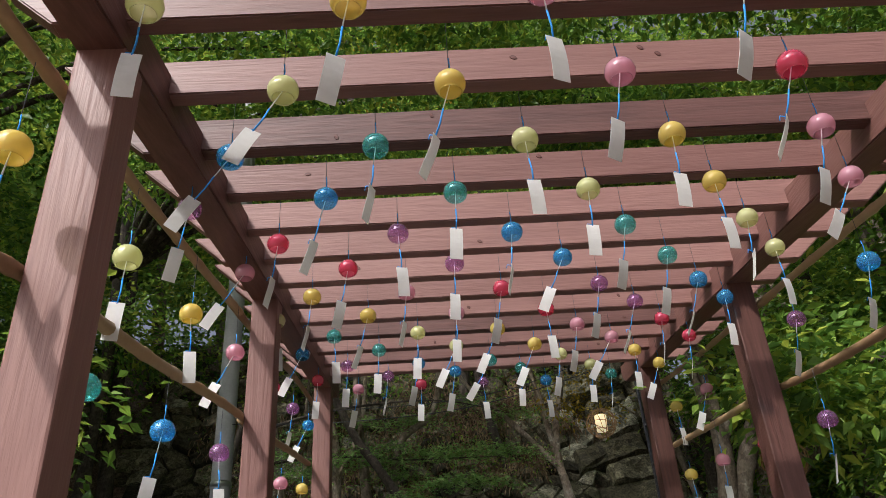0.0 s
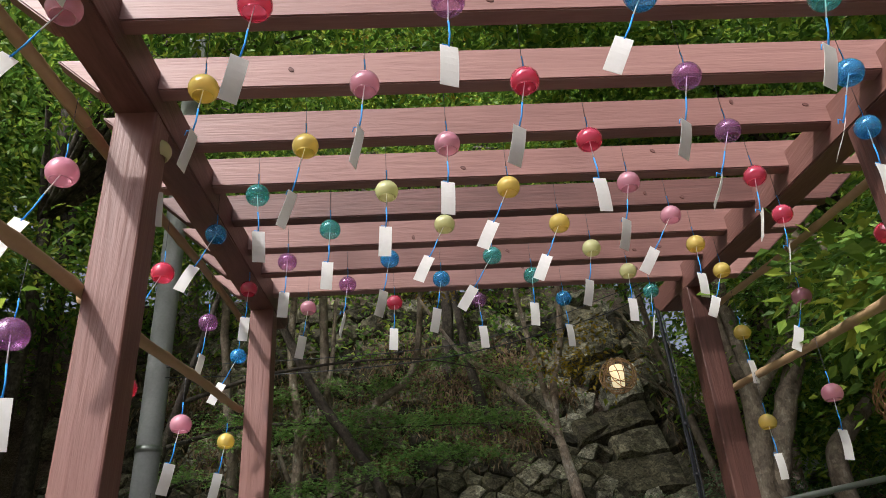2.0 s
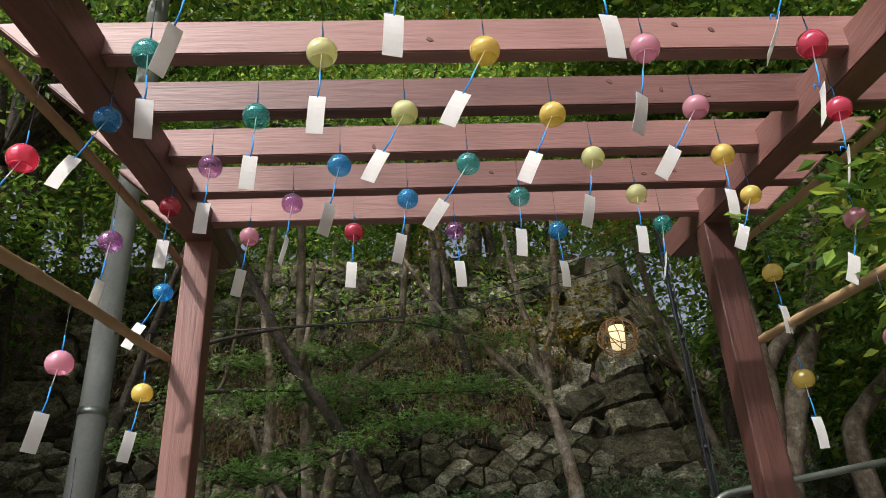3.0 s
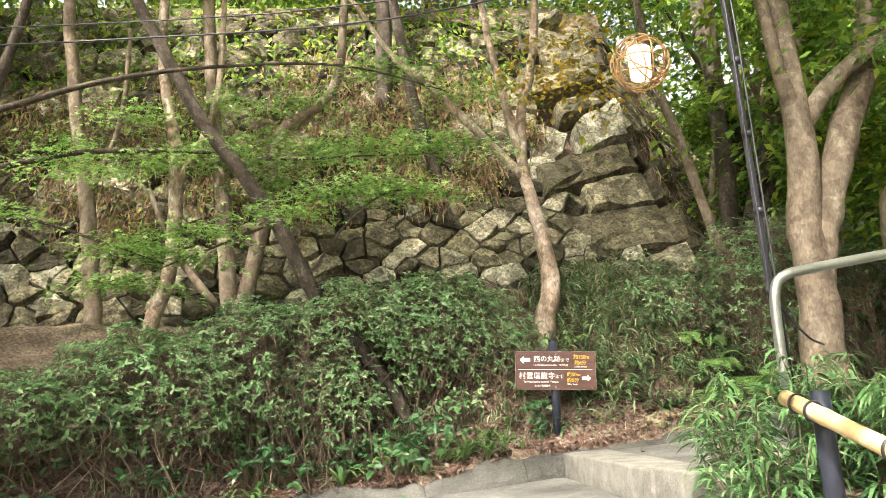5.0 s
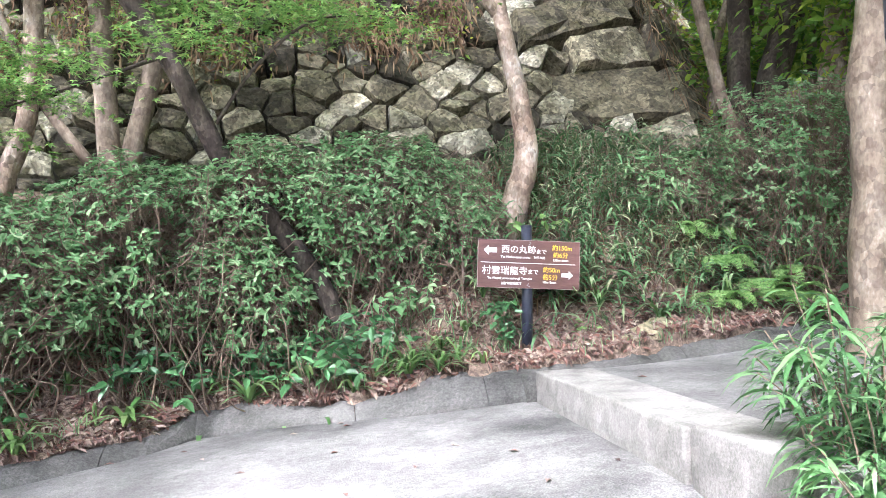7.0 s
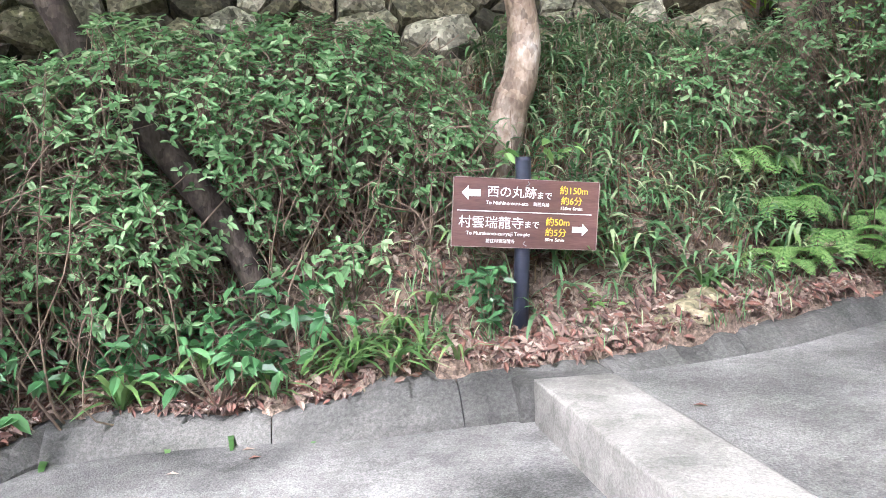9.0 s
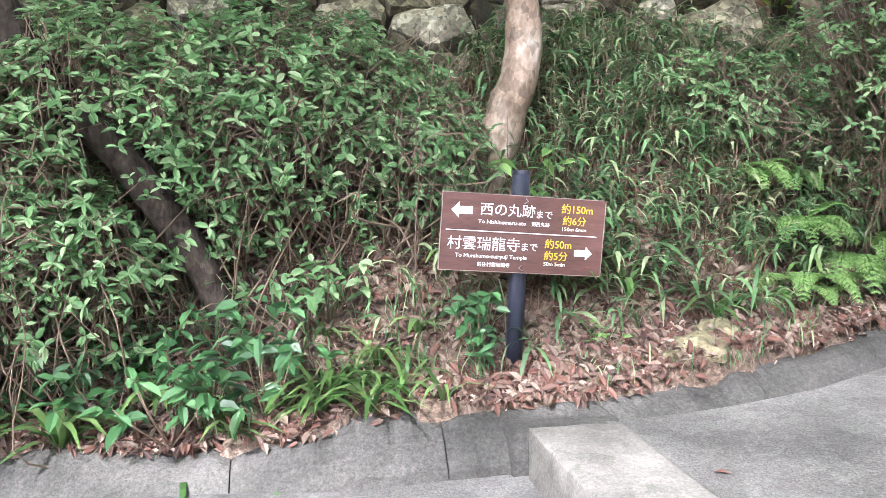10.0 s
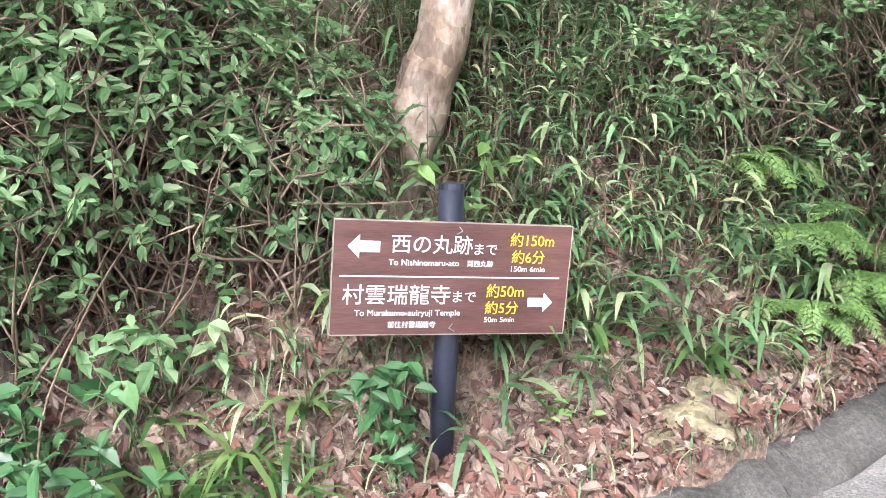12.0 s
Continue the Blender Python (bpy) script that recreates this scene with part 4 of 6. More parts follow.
# crowns and far trees: each a thing with trunk, limbs and a leafy crown
def far_tree(x, y, h, r, leaves, mat=FOREST, size=0.12, label="tall broadleaf tree in the surrounding woods", low=0.35):
    z = float(ground_z(x, y))
    lean = rng.normal(size=2) * 0.5
    top = (x + lean[0], y + lean[1], z + h)
    trunks = [([(x, y, z - 0.2), (x + lean[0] * 0.3, y + lean[1] * 0.3, z + h * 0.35), (x + lean[0] * 0.6, y + lean[1] * 0.6, z + h * 0.7), top], [0.05 + h * 0.012, 0.03])]
    centres, rad = [], []
    for i in range(int(10 + h)):
        a, f = rng.uniform(0, 2 * math.pi), rng.uniform(low, 1.0)
        d = r * math.sqrt(rng.uniform(0.1, 1)) * (1.15 - 0.6 * abs(f - 0.6))
        c = (x + lean[0] * f + d * math.cos(a), y + lean[1] * f + d * math.sin(a), z + h * f + rng.uniform(-0.3, 0.3))
        centres.append(c)
        rad.append(r * rng.uniform(0.35, 0.6))
        if i % 3 == 0:
            s = (x + lean[0] * f * 0.8, y + lean[1] * f * 0.8, z + h * max(0.2, f - 0.15))
            trunks.append(([s, ((s[0] + c[0]) / 2, (s[1] + c[1]) / 2, (s[2] + c[2]) / 2 + 0.1), c], [0.05, 0.015]))
    return tree(label, trunks, BARK_DARK if rng.random() < 0.5 else BARK_PALE, sprays("crown", centres, leaves, np.array(rad), size, size * 0.5, mat, 0.55), group="surrounding woods")


for x, y, h, r, n, m, s in (
    (-1.5, 15.8, 7.5, 2.6, 17000, FOREST, 0.13), (1.5, 15.6, 8.5, 2.8, 17000, FOREST, 0.13), (0.2, 17.6, 10, 3.0, 15000, GOLD, 0.16), (3.4, 17.2, 9, 2.8, 16000, FOREST, 0.15),
    (-4.2, 15.0, 7.5, 2.6, 16000, FOREST, 0.13), (-7, 16, 10, 3.4, 16000, FOREST, 0.18), (6.5, 16.5, 10, 3.0, 16000, FOREST, 0.16), (9.5, 14, 10, 3.2, 14000, FOREST, 0.17),
    (-5.0, 12.2, 7.5, 1.9, 14000, FOREST, 0.11), (-7.0, 9.6, 6.0, 2.2, 14000, FOREST, 0.13), (-5.6, 5.6, 5.6, 1.7, 11000, FOREST, 0.12), (-11.5, 0.5, 9.5, 3.2, 14000, FOREST, 0.19), (-9.5, 11, 11, 3.6, 15000, FOREST, 0.2), (-5.9, 8.2, 5.0, 1.6, 11000, FOREST, 0.1), (-12, 9.5, 13, 4, 14000, FOREST, 0.24), (-5.2, 14.2, 7.5, 2.4, 15000, FOREST, 0.13), (-9, 14, 10, 3.2, 14000, FOREST, 0.18), (-13, 13, 12, 4, 12000, FOREST, 0.22), (-11, 7.5, 10, 3.4, 12000, FOREST, 0.2),
    (5.8, 8.4, 8.5, 2.3, 16000, FOREST, 0.12), (7.6, 11, 9, 2.8, 16000, FOREST, 0.14), (5.0, 5.0, 8, 2.0, 15000, FOREST, 0.12), (8.5, 6.5, 9, 2.8, 13000, FOREST, 0.16), (-2.5, 22, 13, 4.2, 14000, FOREST, 0.24), (3.5, 23, 13, 4.2, 14000, FOREST, 0.24), (10, 20, 14, 4.4, 12000, FOREST, 0.26), (-11, 19, 14, 4.6, 13000, FOREST, 0.26), (14, 11, 13, 4.4, 11000, FOREST, 0.26), (-15, 6, 13, 4.6, 12000, FOREST, 0.28), (16, 2, 13, 4.4, 8000, FOREST, 0.28), (-7, 25, 15, 5, 11000, FOREST, 0.3), (0.5, 27, 16, 5.5, 12000, FOREST, 0.32), (8, 27, 16, 5.5, 11000, FOREST, 0.32),
):
    far_tree(x, y, h, r, n, m, s)

# spreading crowns added overhead, mostly unseen, to shade the bank and the paving
for x, y, h, spots, n in (
    (-4.9, 11.0, 6.6, [(-1.4, 7.2, 8.6), (-1.0, 8.6, 8.4), (0.2, 8.2, 8.8), (-0.2, 7.0, 8.8), (0.6, 7.2, 9.0), (1.2, 8.0, 9.0), (-0.4, 9.2, 8.6), (0.9, 6.4, 9.0), (-2.0, 8.2, 8.4), (-4.5, 9.2, 8.4), (-3.4, 9.6, 8.6), (-2.4, 9.2, 8.6), (-1.2, 9.8, 8.8), (0.0, 9.8, 9.0), (1.0, 9.4, 9.0), (2.0, 9.8, 9.0), (-3.0, 10.4, 8.4), (-1.8, 10.6, 8.8)], 14000),
    (-6.2, 6.4, 6.6, [(-5.6, 5.6, 8.2), (-4.4, 6.0, 8.4), (-3.4, 6.6, 8.6), (-2.4, 6.2, 8.8), (-4.0, 7.2, 8.2), (-5.4, 7.4, 7.8), (-1.8, 7.4, 8.8), (-3.0, 5.4, 8.8), (-6.6, 5.2, 8.0), (-4.9, 4.6, 8.6), (-2.6, 8.0, 8.4)], 11000),
    (4.6, 3.0, 6.6, [(2.6, 4.0, 8.2), (1.6, 4.6, 8.4), (0.6, 4.2, 8.6), (-0.4, 4.6, 8.6), (2.2, 5.6, 8.2), (1.0, 5.8, 8.4), (-0.2, 5.8, 8.6), (-1.2, 5.4, 8.8), (3.2, 5.2, 8.0), (-2.2, 4.4, 8.6), (-1.9, 3.0, 8.3), (0.2, 6.8, 8.6), (1.8, 6.8, 8.4)], 12500),
    (5.4, 9.9, 7.2, [(4.6, 9.4, 8.2), (3.4, 8.8, 8.6), (2.4, 9.4, 8.8), (5.6, 8.6, 8.0), (3.6, 10.6, 8.2), (4.8, 10.8, 7.8), (1.6, 8.6, 9.0), (2.8, 10.8, 8.6), (6.2, 9.8, 7.6), (3.4, 11.6, 8.0), (4.4, 11.6, 7.6)], 26000),
    (0.6, 13.2, 5.0, [(0.4, 12.2, 9.0), (-0.8, 11.6, 8.8), (1.6, 11.8, 9.0), (2.6, 12.4, 9.2), (-2.0, 12.0, 8.6), (0.8, 10.8, 9.0), (-3.2, 11.4, 8.2), (3.6, 12.0, 9.0)], 4000),
):
    z0 = float(ground_z(x, y)) - 0.2
    limbs = [([(x, y, z0), (x + 0.1, y, z0 + h * 0.5), (x, y, z0 + h)], [0.11, 0.07])]
    limbs += [([(x, y, z0 + h * 0.7), ((x + c[0]) / 2, (y + c[1]) / 2, (z0 + h + c[2]) / 2), c], [0.06, 0.015]) for c in spots]
    tree("tall tree added overhead, its spreading crown shading the path", limbs, BARK_DARK, sprays("crown", spots, n, 1.25, 0.12, 0.06, FOREST, 0.4), group="surrounding woods")

# low growth in the woods on both sides
for x, y, h, r, n in ((-8.0, 12.5, 6, 2.4, 12000), (-10.5, 16, 7, 3, 12000), (-3.6, 4.6, 2.6, 1.3, 8000), (-3.9, 2.6, 2.8, 1.4, 6000), (-5.5, 7.2, 3.6, 1.8, 9000), (-7.5, 5.2, 4, 2.2, 8000), (-8.2, 9, 4.5, 2.4, 8000), (3.9, 6.3, 2.2, 1.0, 7000), (4.1, 4.2, 2.6, 1.2, 7000), (6.4, 6.6, 3.4, 1.7, 8000), (6.8, 9.4, 3.4, 1.7, 9000), (6.2, 12.2, 3.6, 1.6, 9000), (8.8, 12.6, 4.2, 2.2, 8000), (6.9, 3.6, 3.6, 1.8, 6000), (5.9, 14.8, 3.4, 1.4, 6000), (8.2, 16.2, 4.5, 2.2, 7000), (-1.0, 14.9, 4, 2.0, 9000), (1.8, 14.7, 4, 2.0, 9000), (-3.4, 14.6, 4, 2.0, 8000)):
    far_tree(x, y, h, r, n, FOREST, 0.11, "bushy young tree in the undergrowth beside the path", 0.08)

# maple branches over the bank: layered sprays of small star-shaped leaves
def star_sprays(name, centres, count, radius, size, mat, flat=0.1):
    """Palmate leaves of five narrow lobes, gathered in thin level layers."""
    centres = np.asarray(centres, float)
    pick = rng.integers(0, len(centres), count)
    off = rng.normal(size=(count, 3)) * 0.5
    at = centres[pick] + off * radius * (1, 0.8, flat) - np.array([0, 0, 0.18]) * (off[:, :1] ** 2) * radius
    up = unit(rng.normal(size=(count, 3)) * 0.35 + (0, -0.25, 1))
    u = unit(np.cross(up, rng.normal(size=(count, 3))))
    w = np.cross(up, u)
    lobes = np.radians([-105, -52, 0, 52, 105])
    way = np.cos(lobes)[None, :, None] * u[:, None] + np.sin(lobes)[None, :, None] * w[:, None]
    ln = (size * rng.uniform(0.7, 1.25, (count, 1)) * np.array([0.6, 0.9, 1.0, 0.9, 0.6])).ravel()
    return blades(name, np.repeat(at, 5, 0), way.reshape(-1, 3), np.repeat(up, 5, 0), ln, ln * 0.34, mat, 0.05, 0.12, 0.4)


maple_c = [(0.1, 10.55, 3.88), (0.45, 10.5, 3.93), (0.78, 10.45, 3.86), (0.29, 10.6, 4.3), (0.7, 10.6, 4.34), (1.05, 10.55, 4.28), (-1.48, 11.25, 4.4), (-1.1, 11.25, 4.5), (-0.73, 11.25, 4.42), (-0.45, 11.3, 4.2), (-1.2, 10.4, 3.37), (-1.45, 10.4, 3.45), (-1.5, 10.3, 3.15), (-1.05, 10.4, 3.55), (-0.35, 10.5, 3.72), (0.0, 11.35, 4.5), (-0.58, 11.25, 4.6), (-1.9, 10.4, 4.1), (-2.2, 11.05, 4.5), (-2.4, 10.2, 3.7), (-1.7, 11.35, 4.9), (-0.9, 11.35, 5.0), (-0.2, 11.45, 5.05), (0.6, 10.8, 5.1), (1.3, 10.9, 4.9)]
tree("green maple with layered feathery sprays over the bank", [
    ([(-3.0, 10.6, 1.6), (-2.9, 10.6, 3.4), (-2.6, 10.5, 4.6), (-2.2, 10.5, 6.2)], [0.09, 0.06, 0.03]),
    ([(-2.7, 10.5, 4.1), (-2.0, 10.9, 4.4), (-1.1, 11.25, 4.5), (-0.4, 11.2, 4.4), (0.3, 10.8, 4.28), (1.0, 10.6, 4.22)], [0.03, 0.016, 0.004]),
    ([(-2.8, 10.55, 3.6), (-2.3, 10.4, 3.7), (-1.7, 10.35, 3.5), (-1.2, 10.4, 3.3)], [0.022, 0.004]),
    ([(-2.6, 10.5, 4.6), (-1.8, 10.6, 4.9), (-0.9, 10.65, 5.05), (0.2, 10.7, 5.08), (1.2, 10.9, 4.9)], [0.03, 0.016, 0.005]),
    ([(-0.1, 10.9, 3.3), (0.15, 10.7, 3.6), (0.5, 10.5, 3.84), (0.9, 10.4, 3.86)], [0.014, 0.004]),
], BARK_DARK, star_sprays("crown", maple_c, 9000, 0.5, 0.044, MAPLE))
right_c = [(3.2, 9.2, 5.4), (4.0, 9.0, 5.2), (4.6, 9.2, 4.8), (2.9, 11.0, 6.2), (4.6, 10.5, 5.6), (5.2, 10.6, 4.6), (4.4, 8.9, 4.5), (3.9, 9.3, 5.7), (4.9, 9.6, 5.2)]
tree("young maple with feathery sprays behind the handrail", [
    ([(5.3, 9.4, 1.8), (5.25, 9.4, 3.6), (5.0, 9.4, 5.0), (4.7, 9.5, 6.4)], [0.06, 0.03]),
    ([(5.1, 9.4, 4.4), (4.6, 9.2, 4.8), (4.0, 9.0, 5.15), (3.2, 9.2, 5.4)], [0.025, 0.006]),
], BARK_PALE, star_sprays("crown", right_c, 4500, 0.6, 0.044, MAPLE))


# ---- stone wall ----
def clip(poly, mid, way):
    """The part of a polygon on the near side of a line."""
    out = []
    for a, b in zip(poly, poly[1:] + poly[:1]):
        da, db = (a - mid) @ way, (b - mid) @ way
        if da <= 0:
            out.append(a)
        if (da < 0) != (db < 0) and da != db:
            out.append(a + (b - a) * da / (da - db))
    return out


def rubble(u0, u1, z0, z1, size, flat=1.35):
    """Close-fitting rubble: irregular polygons over a stretch of wall, in u and z."""
    seeds, z = [], z0 * flat
    while z < z1 * flat:
        u = u0 + rng.uniform(-0.5, 0.5) * size
        while u < u1:
            seeds.append((u + rng.normal() * size * 0.2, z + rng.normal() * size * 0.24))
            u += size * rng.uniform(0.6, 1.65)
        z += size * rng.uniform(0.75, 1.1)
    seeds = np.array(seeds)
    small = seeds[rng.random(len(seeds)) < 0.2]
    seeds = np.vstack([seeds, small + rng.normal(size=small.shape) * size * 0.42])
    cells = []
    for c in seeds:
        poly = [c + np.array(k) * size * 1.1 for k in ((-1, -1), (1, -1), (1, 1), (-1, 1))]
        poly = clip(clip(poly, np.array([0, z1 * flat + 0.06]), np.array([0, 1.0])), np.array([0, z0 * flat - 0.06]), np.array([0, -1.0]))
        gap = np.linalg.norm(seeds - c, axis=1)
        for j in np.argsort(gap)[1:16]:
            poly = clip(poly, (c + seeds[j]) / 2, seeds[j] - c)
        if len(poly) > 2 and np.ptp(np.array(poly), 0).min() > size * 0.25:
            cells.append([(p[0], p[1] / flat) for p in poly])
    return cells


def wall_stone(corners, out, depth, shrink=0.94):
    """One hewn boulder: an angular, faceted front over its outline, sides running back."""
    q = np.array(corners)
    mid = q.mean(0)
    reach = np.linalg.norm(q - mid, axis=1).mean()
    ring = []
    for a, b in zip(q, np.roll(q, -1, 0)):
        n = max(1, int(np.linalg.norm(b - a) / (0.3 * reach)))
        for t in np.arange(n) / n:
            p = a + (b - a) * t
            ring.append(p + rng.normal(size=3) * (0.02 if t else 0.0) * reach)
    ring = np.array(ring)
    m = len(ring)
    sag = unit(rng.normal(size=3)) * 0.45 * depth / reach
    depth = depth * rng.uniform(0.5, 1.7)
    rows = []
    for part_, lift in ((1.0, -0.2), (1.0, 0.35 * depth), (0.93, 0.9 * depth), (0.6, 1.0 * depth), (0.25, 1.05 * depth)):
        p = mid + (ring - mid) * shrink * part_
        bump = np.array([noise.noise(Vector(v * 4.5)) + 0.6 * noise.noise(Vector(v * 12)) for v in p])
        rows.append(p + out * (lift + (bump * 0.05 if lift > 0 else 0) + ((p - mid) @ sag) * (lift > 0))[:, None])
    v = np.vstack(rows + [rows[-1].mean(0)[None]])
    f = [(r * m + i, r * m + (i + 1) % m, (r + 1) * m + (i + 1) % m, (r + 1) * m + i) for r in range(4) for i in range(m)]
    f += [(4 * m + i, 4 * m + (i + 1) % m, 5 * m) for i in range(m)]
    me = bpy.data.meshes.new("stone")
    me.from_pydata(v.tolist(), [], f)
    me.materials.append(STONE)
    return me


stone_wall = thing("stone_wall", "old dry-stone castle wall of big weathered boulders", "stone wall", kind="structure")
N_FRONT = unit(np.array([0, -1.0, 0.5]))


def front(u, z):
    return np.array([u, wall_y(z), z])


# corner blocks, long and short by turns: heights at the corner, width, fall to the inner end below and above
BLOCKS = ((3.2, 3.57, 0.5, -0.02, 0.1), (3.6, 4.2, 1.14, 0.03, 0.12), (4.23, 4.67, 0.84, 0.16, 0.28), (4.71, 5.11, 1.3, 0.46, 0.46), (5.15, 5.71, 0.64, 0.19, 0.42), (5.74, 6.0, 0.78, 0.38, 0.38), (6.03, 6.5, 1.15, 0.4, 0.42), (6.54, 7.1, 0.7, 0.3, 0.3))


def in_block(u, z):
    for lo, hi, w, d0, d1 in BLOCKS:
        k = (corner_x(lo) - u) / w
        if k < 0.93 and lo - d0 * k - 0.03 < z < hi - d1 * k + 0.03:
            return True
    return u > corner_x(z) - 0.2


for cells, d in ((rubble(-4.6, 3.4, 2.7, 4.28, 0.29), 0.1), (rubble(-4.6, 3.4, 4.38, 7.3, 0.44, 1.2), 0.11)):
    for c in cells:
        cx, cz = np.mean(c, 0)
        if not in_block(cx, cz):
            child("stone", wall_stone([front(u, z) for u, z in c], N_FRONT, d), stone_wall)
for lo, hi, w, d0, d1 in BLOCKS:
    a, b = corner_x(lo), corner_x(hi)
    c = ((a - w, lo - d0), (a, lo), (b, hi), (b - w, hi - d1))
    child("corner_stone", wall_stone([front(u, z) for u, z in c], N_FRONT, 0.17, 0.968), stone_wall, "large squared corner block")
# the return face past the corner
BACK = unit(np.array([0.63, 0.77, 0]))
N_SIDE = unit(np.array([0.77, -0.63, 0.3]))


def flank(u, z):
    return np.array([corner_x(z) - 0.02, wall_y(z), z]) + BACK * u


for c in rubble(0.1, 4.0, 2.9, 7.3, 0.5, 1.1):
    cx, cz = np.mean(c, 0)
    if cx > 0.2:
        child("stone", wall_stone([flank(max(0.06, u), z) for u, z in c], N_SIDE, 0.1), stone_wall)
bk = [front(-4.8, 2.0), front(3.6, 2.0), front(3.3, 7.8), front(-4.8, 7.8), flank(4.2, 2.0), flank(4.2, 7.8)]
bk = [p + np.array([-0.1, 0.12, -0.05]) for p in bk]
child("earth_core", raw("earth_core", bk, [(0, 1, 2, 3), (1, 4, 5, 2)], SOIL), stone_wall, "dark earth between the stones")


# ---- shrubs on the bank ----
def trunk_gap(p):
    """Where the leaning trunk comes through the shrubs."""
    trunk_x = np.interp(p[:, 2], [1.8, 2.17, 2.58, 2.82, 3.12], [0.72, 0.58, 0.32, 0.1, -0.1])
    return (np.abs(p[:, 0] - trunk_x - (11 - p[:, 1]) * 0.16) < 0.12) & (p[:, 1] < 11.05) & (p[:, 2] > 2.05) & (p[:, 2] < 2.78)


def shrub(x, y, rx, ry, top, tips, label="dense green shrub with bare brown stems below", leaf=0.05, mat=SHRUB, low=0.28):
    zg = float(ground_z(x, y))
    ob = thing("shrub", label, "shrub", "shrubs on the bank")
    h = top - zg
    tips = int(tips * 0.72)
    d = unit(rng.normal(size=(tips, 3)) + (0, -0.35, 0.45))
    rad = rng.uniform(0.72, 1.04, tips) * (1 + 0.12 * np.sin(d[:, 0] * 9 + x) * np.sin(d[:, 2] * 8 + y))
    tip = np.stack([x + d[:, 0] * rx * rad, y + d[:, 1] * ry * rad, zg + h * 0.5 + d[:, 2] * h * 0.5 * rad], -1)
    # thin below, where the bare stems show
    keep = (tip[:, 2] > ground_z(tip[:, 0], tip[:, 1]) + h * low * rng.uniform(0.3, 1.3, tips)) & (rng.random(tips) < 0.4 + 1.1 * (tip[:, 2] - zg) / h) & ((tip[:, 1] > kerb_y(tip[:, 0]) + 0.12) | (y < kerb_y(x)))
    keep &= ~(trunk_gap(tip) & (rng.random(len(tip)) < 0.82))
    tip, d = tip[keep], d[keep]
    n, k = len(tip), 6
    a = np.tile(np.arange(k) * 2 * math.pi / k * 1.9, (n, 1)) + rng.uniform(0, 6, (n, 1))
    axis = unit(d * 0.7 + (0, -0.3, 0.75) + rng.normal(size=(n, 3)) * 0.25)
    u = unit(np.cross(axis, [0.21, 0.4, 0.88]))
    w = np.cross(axis, u)
    way = (np.cos(a)[..., None] * u[:, None] + np.sin(a)[..., None] * w[:, None]) + axis[:, None] * rng.uniform(0.05, 0.5, (n, k, 1))
    base = tip[:, None] + axis[:, None] * rng.uniform(-0.014, 0.006, (n, k, 1))
    ln = (leaf * rng.uniform(0.6, 1.2, (n, 1)) * rng.uniform(0.7, 1.15, (n, k))).ravel()
    foliage = blades("foliage", base.reshape(-1, 3), way.reshape(-1, 3), np.repeat(axis, k, 0) + rng.normal(size=(n * k, 3)) * 0.3, ln, ln * 0.4, mat, 0.12, 0.12, full=True)
    child("foliage", foliage, ob)
    stems = []
    for i in rng.choice(n, min(n, 80), replace=False):
        b = np.array([x + rng.normal() * rx * 0.3, y + rng.normal() * ry * 0.25, 0])
        b[2] = float(ground_z(b[0], b[1])) - 0.04
        m = b * 0.45 + tip[i] * 0.55 + rng.normal(size=3) * 0.12 - (0, 0, 0.08 * h)
        if trunk_gap(np.array([m, (m + tip[i]) / 2, (m + b) / 2])).any():
            continue
        stems.append((smooth_line([b, b * 0.7 + m * 0.3 + rng.normal(size=3) * 0.06, m, m * 0.5 + tip[i] * 0.5 + rng.normal(size=3) * 0.04, tip[i]], 3), [rng.uniform(0.003, 0.009), 0.0035, 0.0018]))
    tagged(child("branchwork", tubes("branchwork", stems, TWIG, 4), ob, "tangled brown stems"), kind="stuff")
    # fine forked twigs that carry the rosettes, and bare ones between them
    m = int(n * 1.1)
    end = tip[rng.integers(0, n, m)] + rng.normal(size=(m, 3)) * 0.02
    root = end - unit(end - (x, y, zg + h * 0.3) + rng.normal(size=(m, 3)) * 0.35) * rng.uniform(0.1, 0.34, (m, 1))
    bend = (root + end) / 2 + rng.normal(size=(m, 3)) * 0.03
    fine = [([root[i], bend[i], end[i]], [0.0034, 0.0016]) for i in np.flatnonzero(~trunk_gap(bend) & ~trunk_gap(root))]
    tagged(child("twig", tubes("twig", fine, TWIG, 3), ob, "thin tan twigs"), kind="stuff")
    return ob


for args in ((-3.3, 9.6, 0.9, 0.7, 2.3, 900), (-2.2, 10.1, 0.85, 0.75, 2.52, 1500), (-1.35, 10.5, 0.8, 0.75, 2.82, 1900), (-0.55, 10.85, 0.8, 0.7, 3.06, 2100), (0.25, 11.1, 0.8, 0.65, 3.24, 2200), (0.95, 11.15, 0.65, 0.55, 3.28, 1700), (1.35, 11.3, 0.45, 0.4, 3.16, 800), (0.0, 10.98, 0.85, 0.4, 2.6, 900), (-1.4, 10.45, 0.8, 0.4, 2.4, 700), (1.45, 11.0, 0.36, 0.28, 2.95, 620),
             (4.1, 11.1, 0.7, 0.6, 3.75, 1500), (4.95, 10.9, 0.8, 0.6, 3.4, 1300), (3.2, 11.35, 0.5, 0.4, 3.2, 500), (5.9, 10.9, 0.9, 0.7, 3.6, 1000)):
    shrub(*args)
shrub(4.7, 8.6, 0.7, 0.6, 2.9, 900, "leafy shrub behind the handrail")


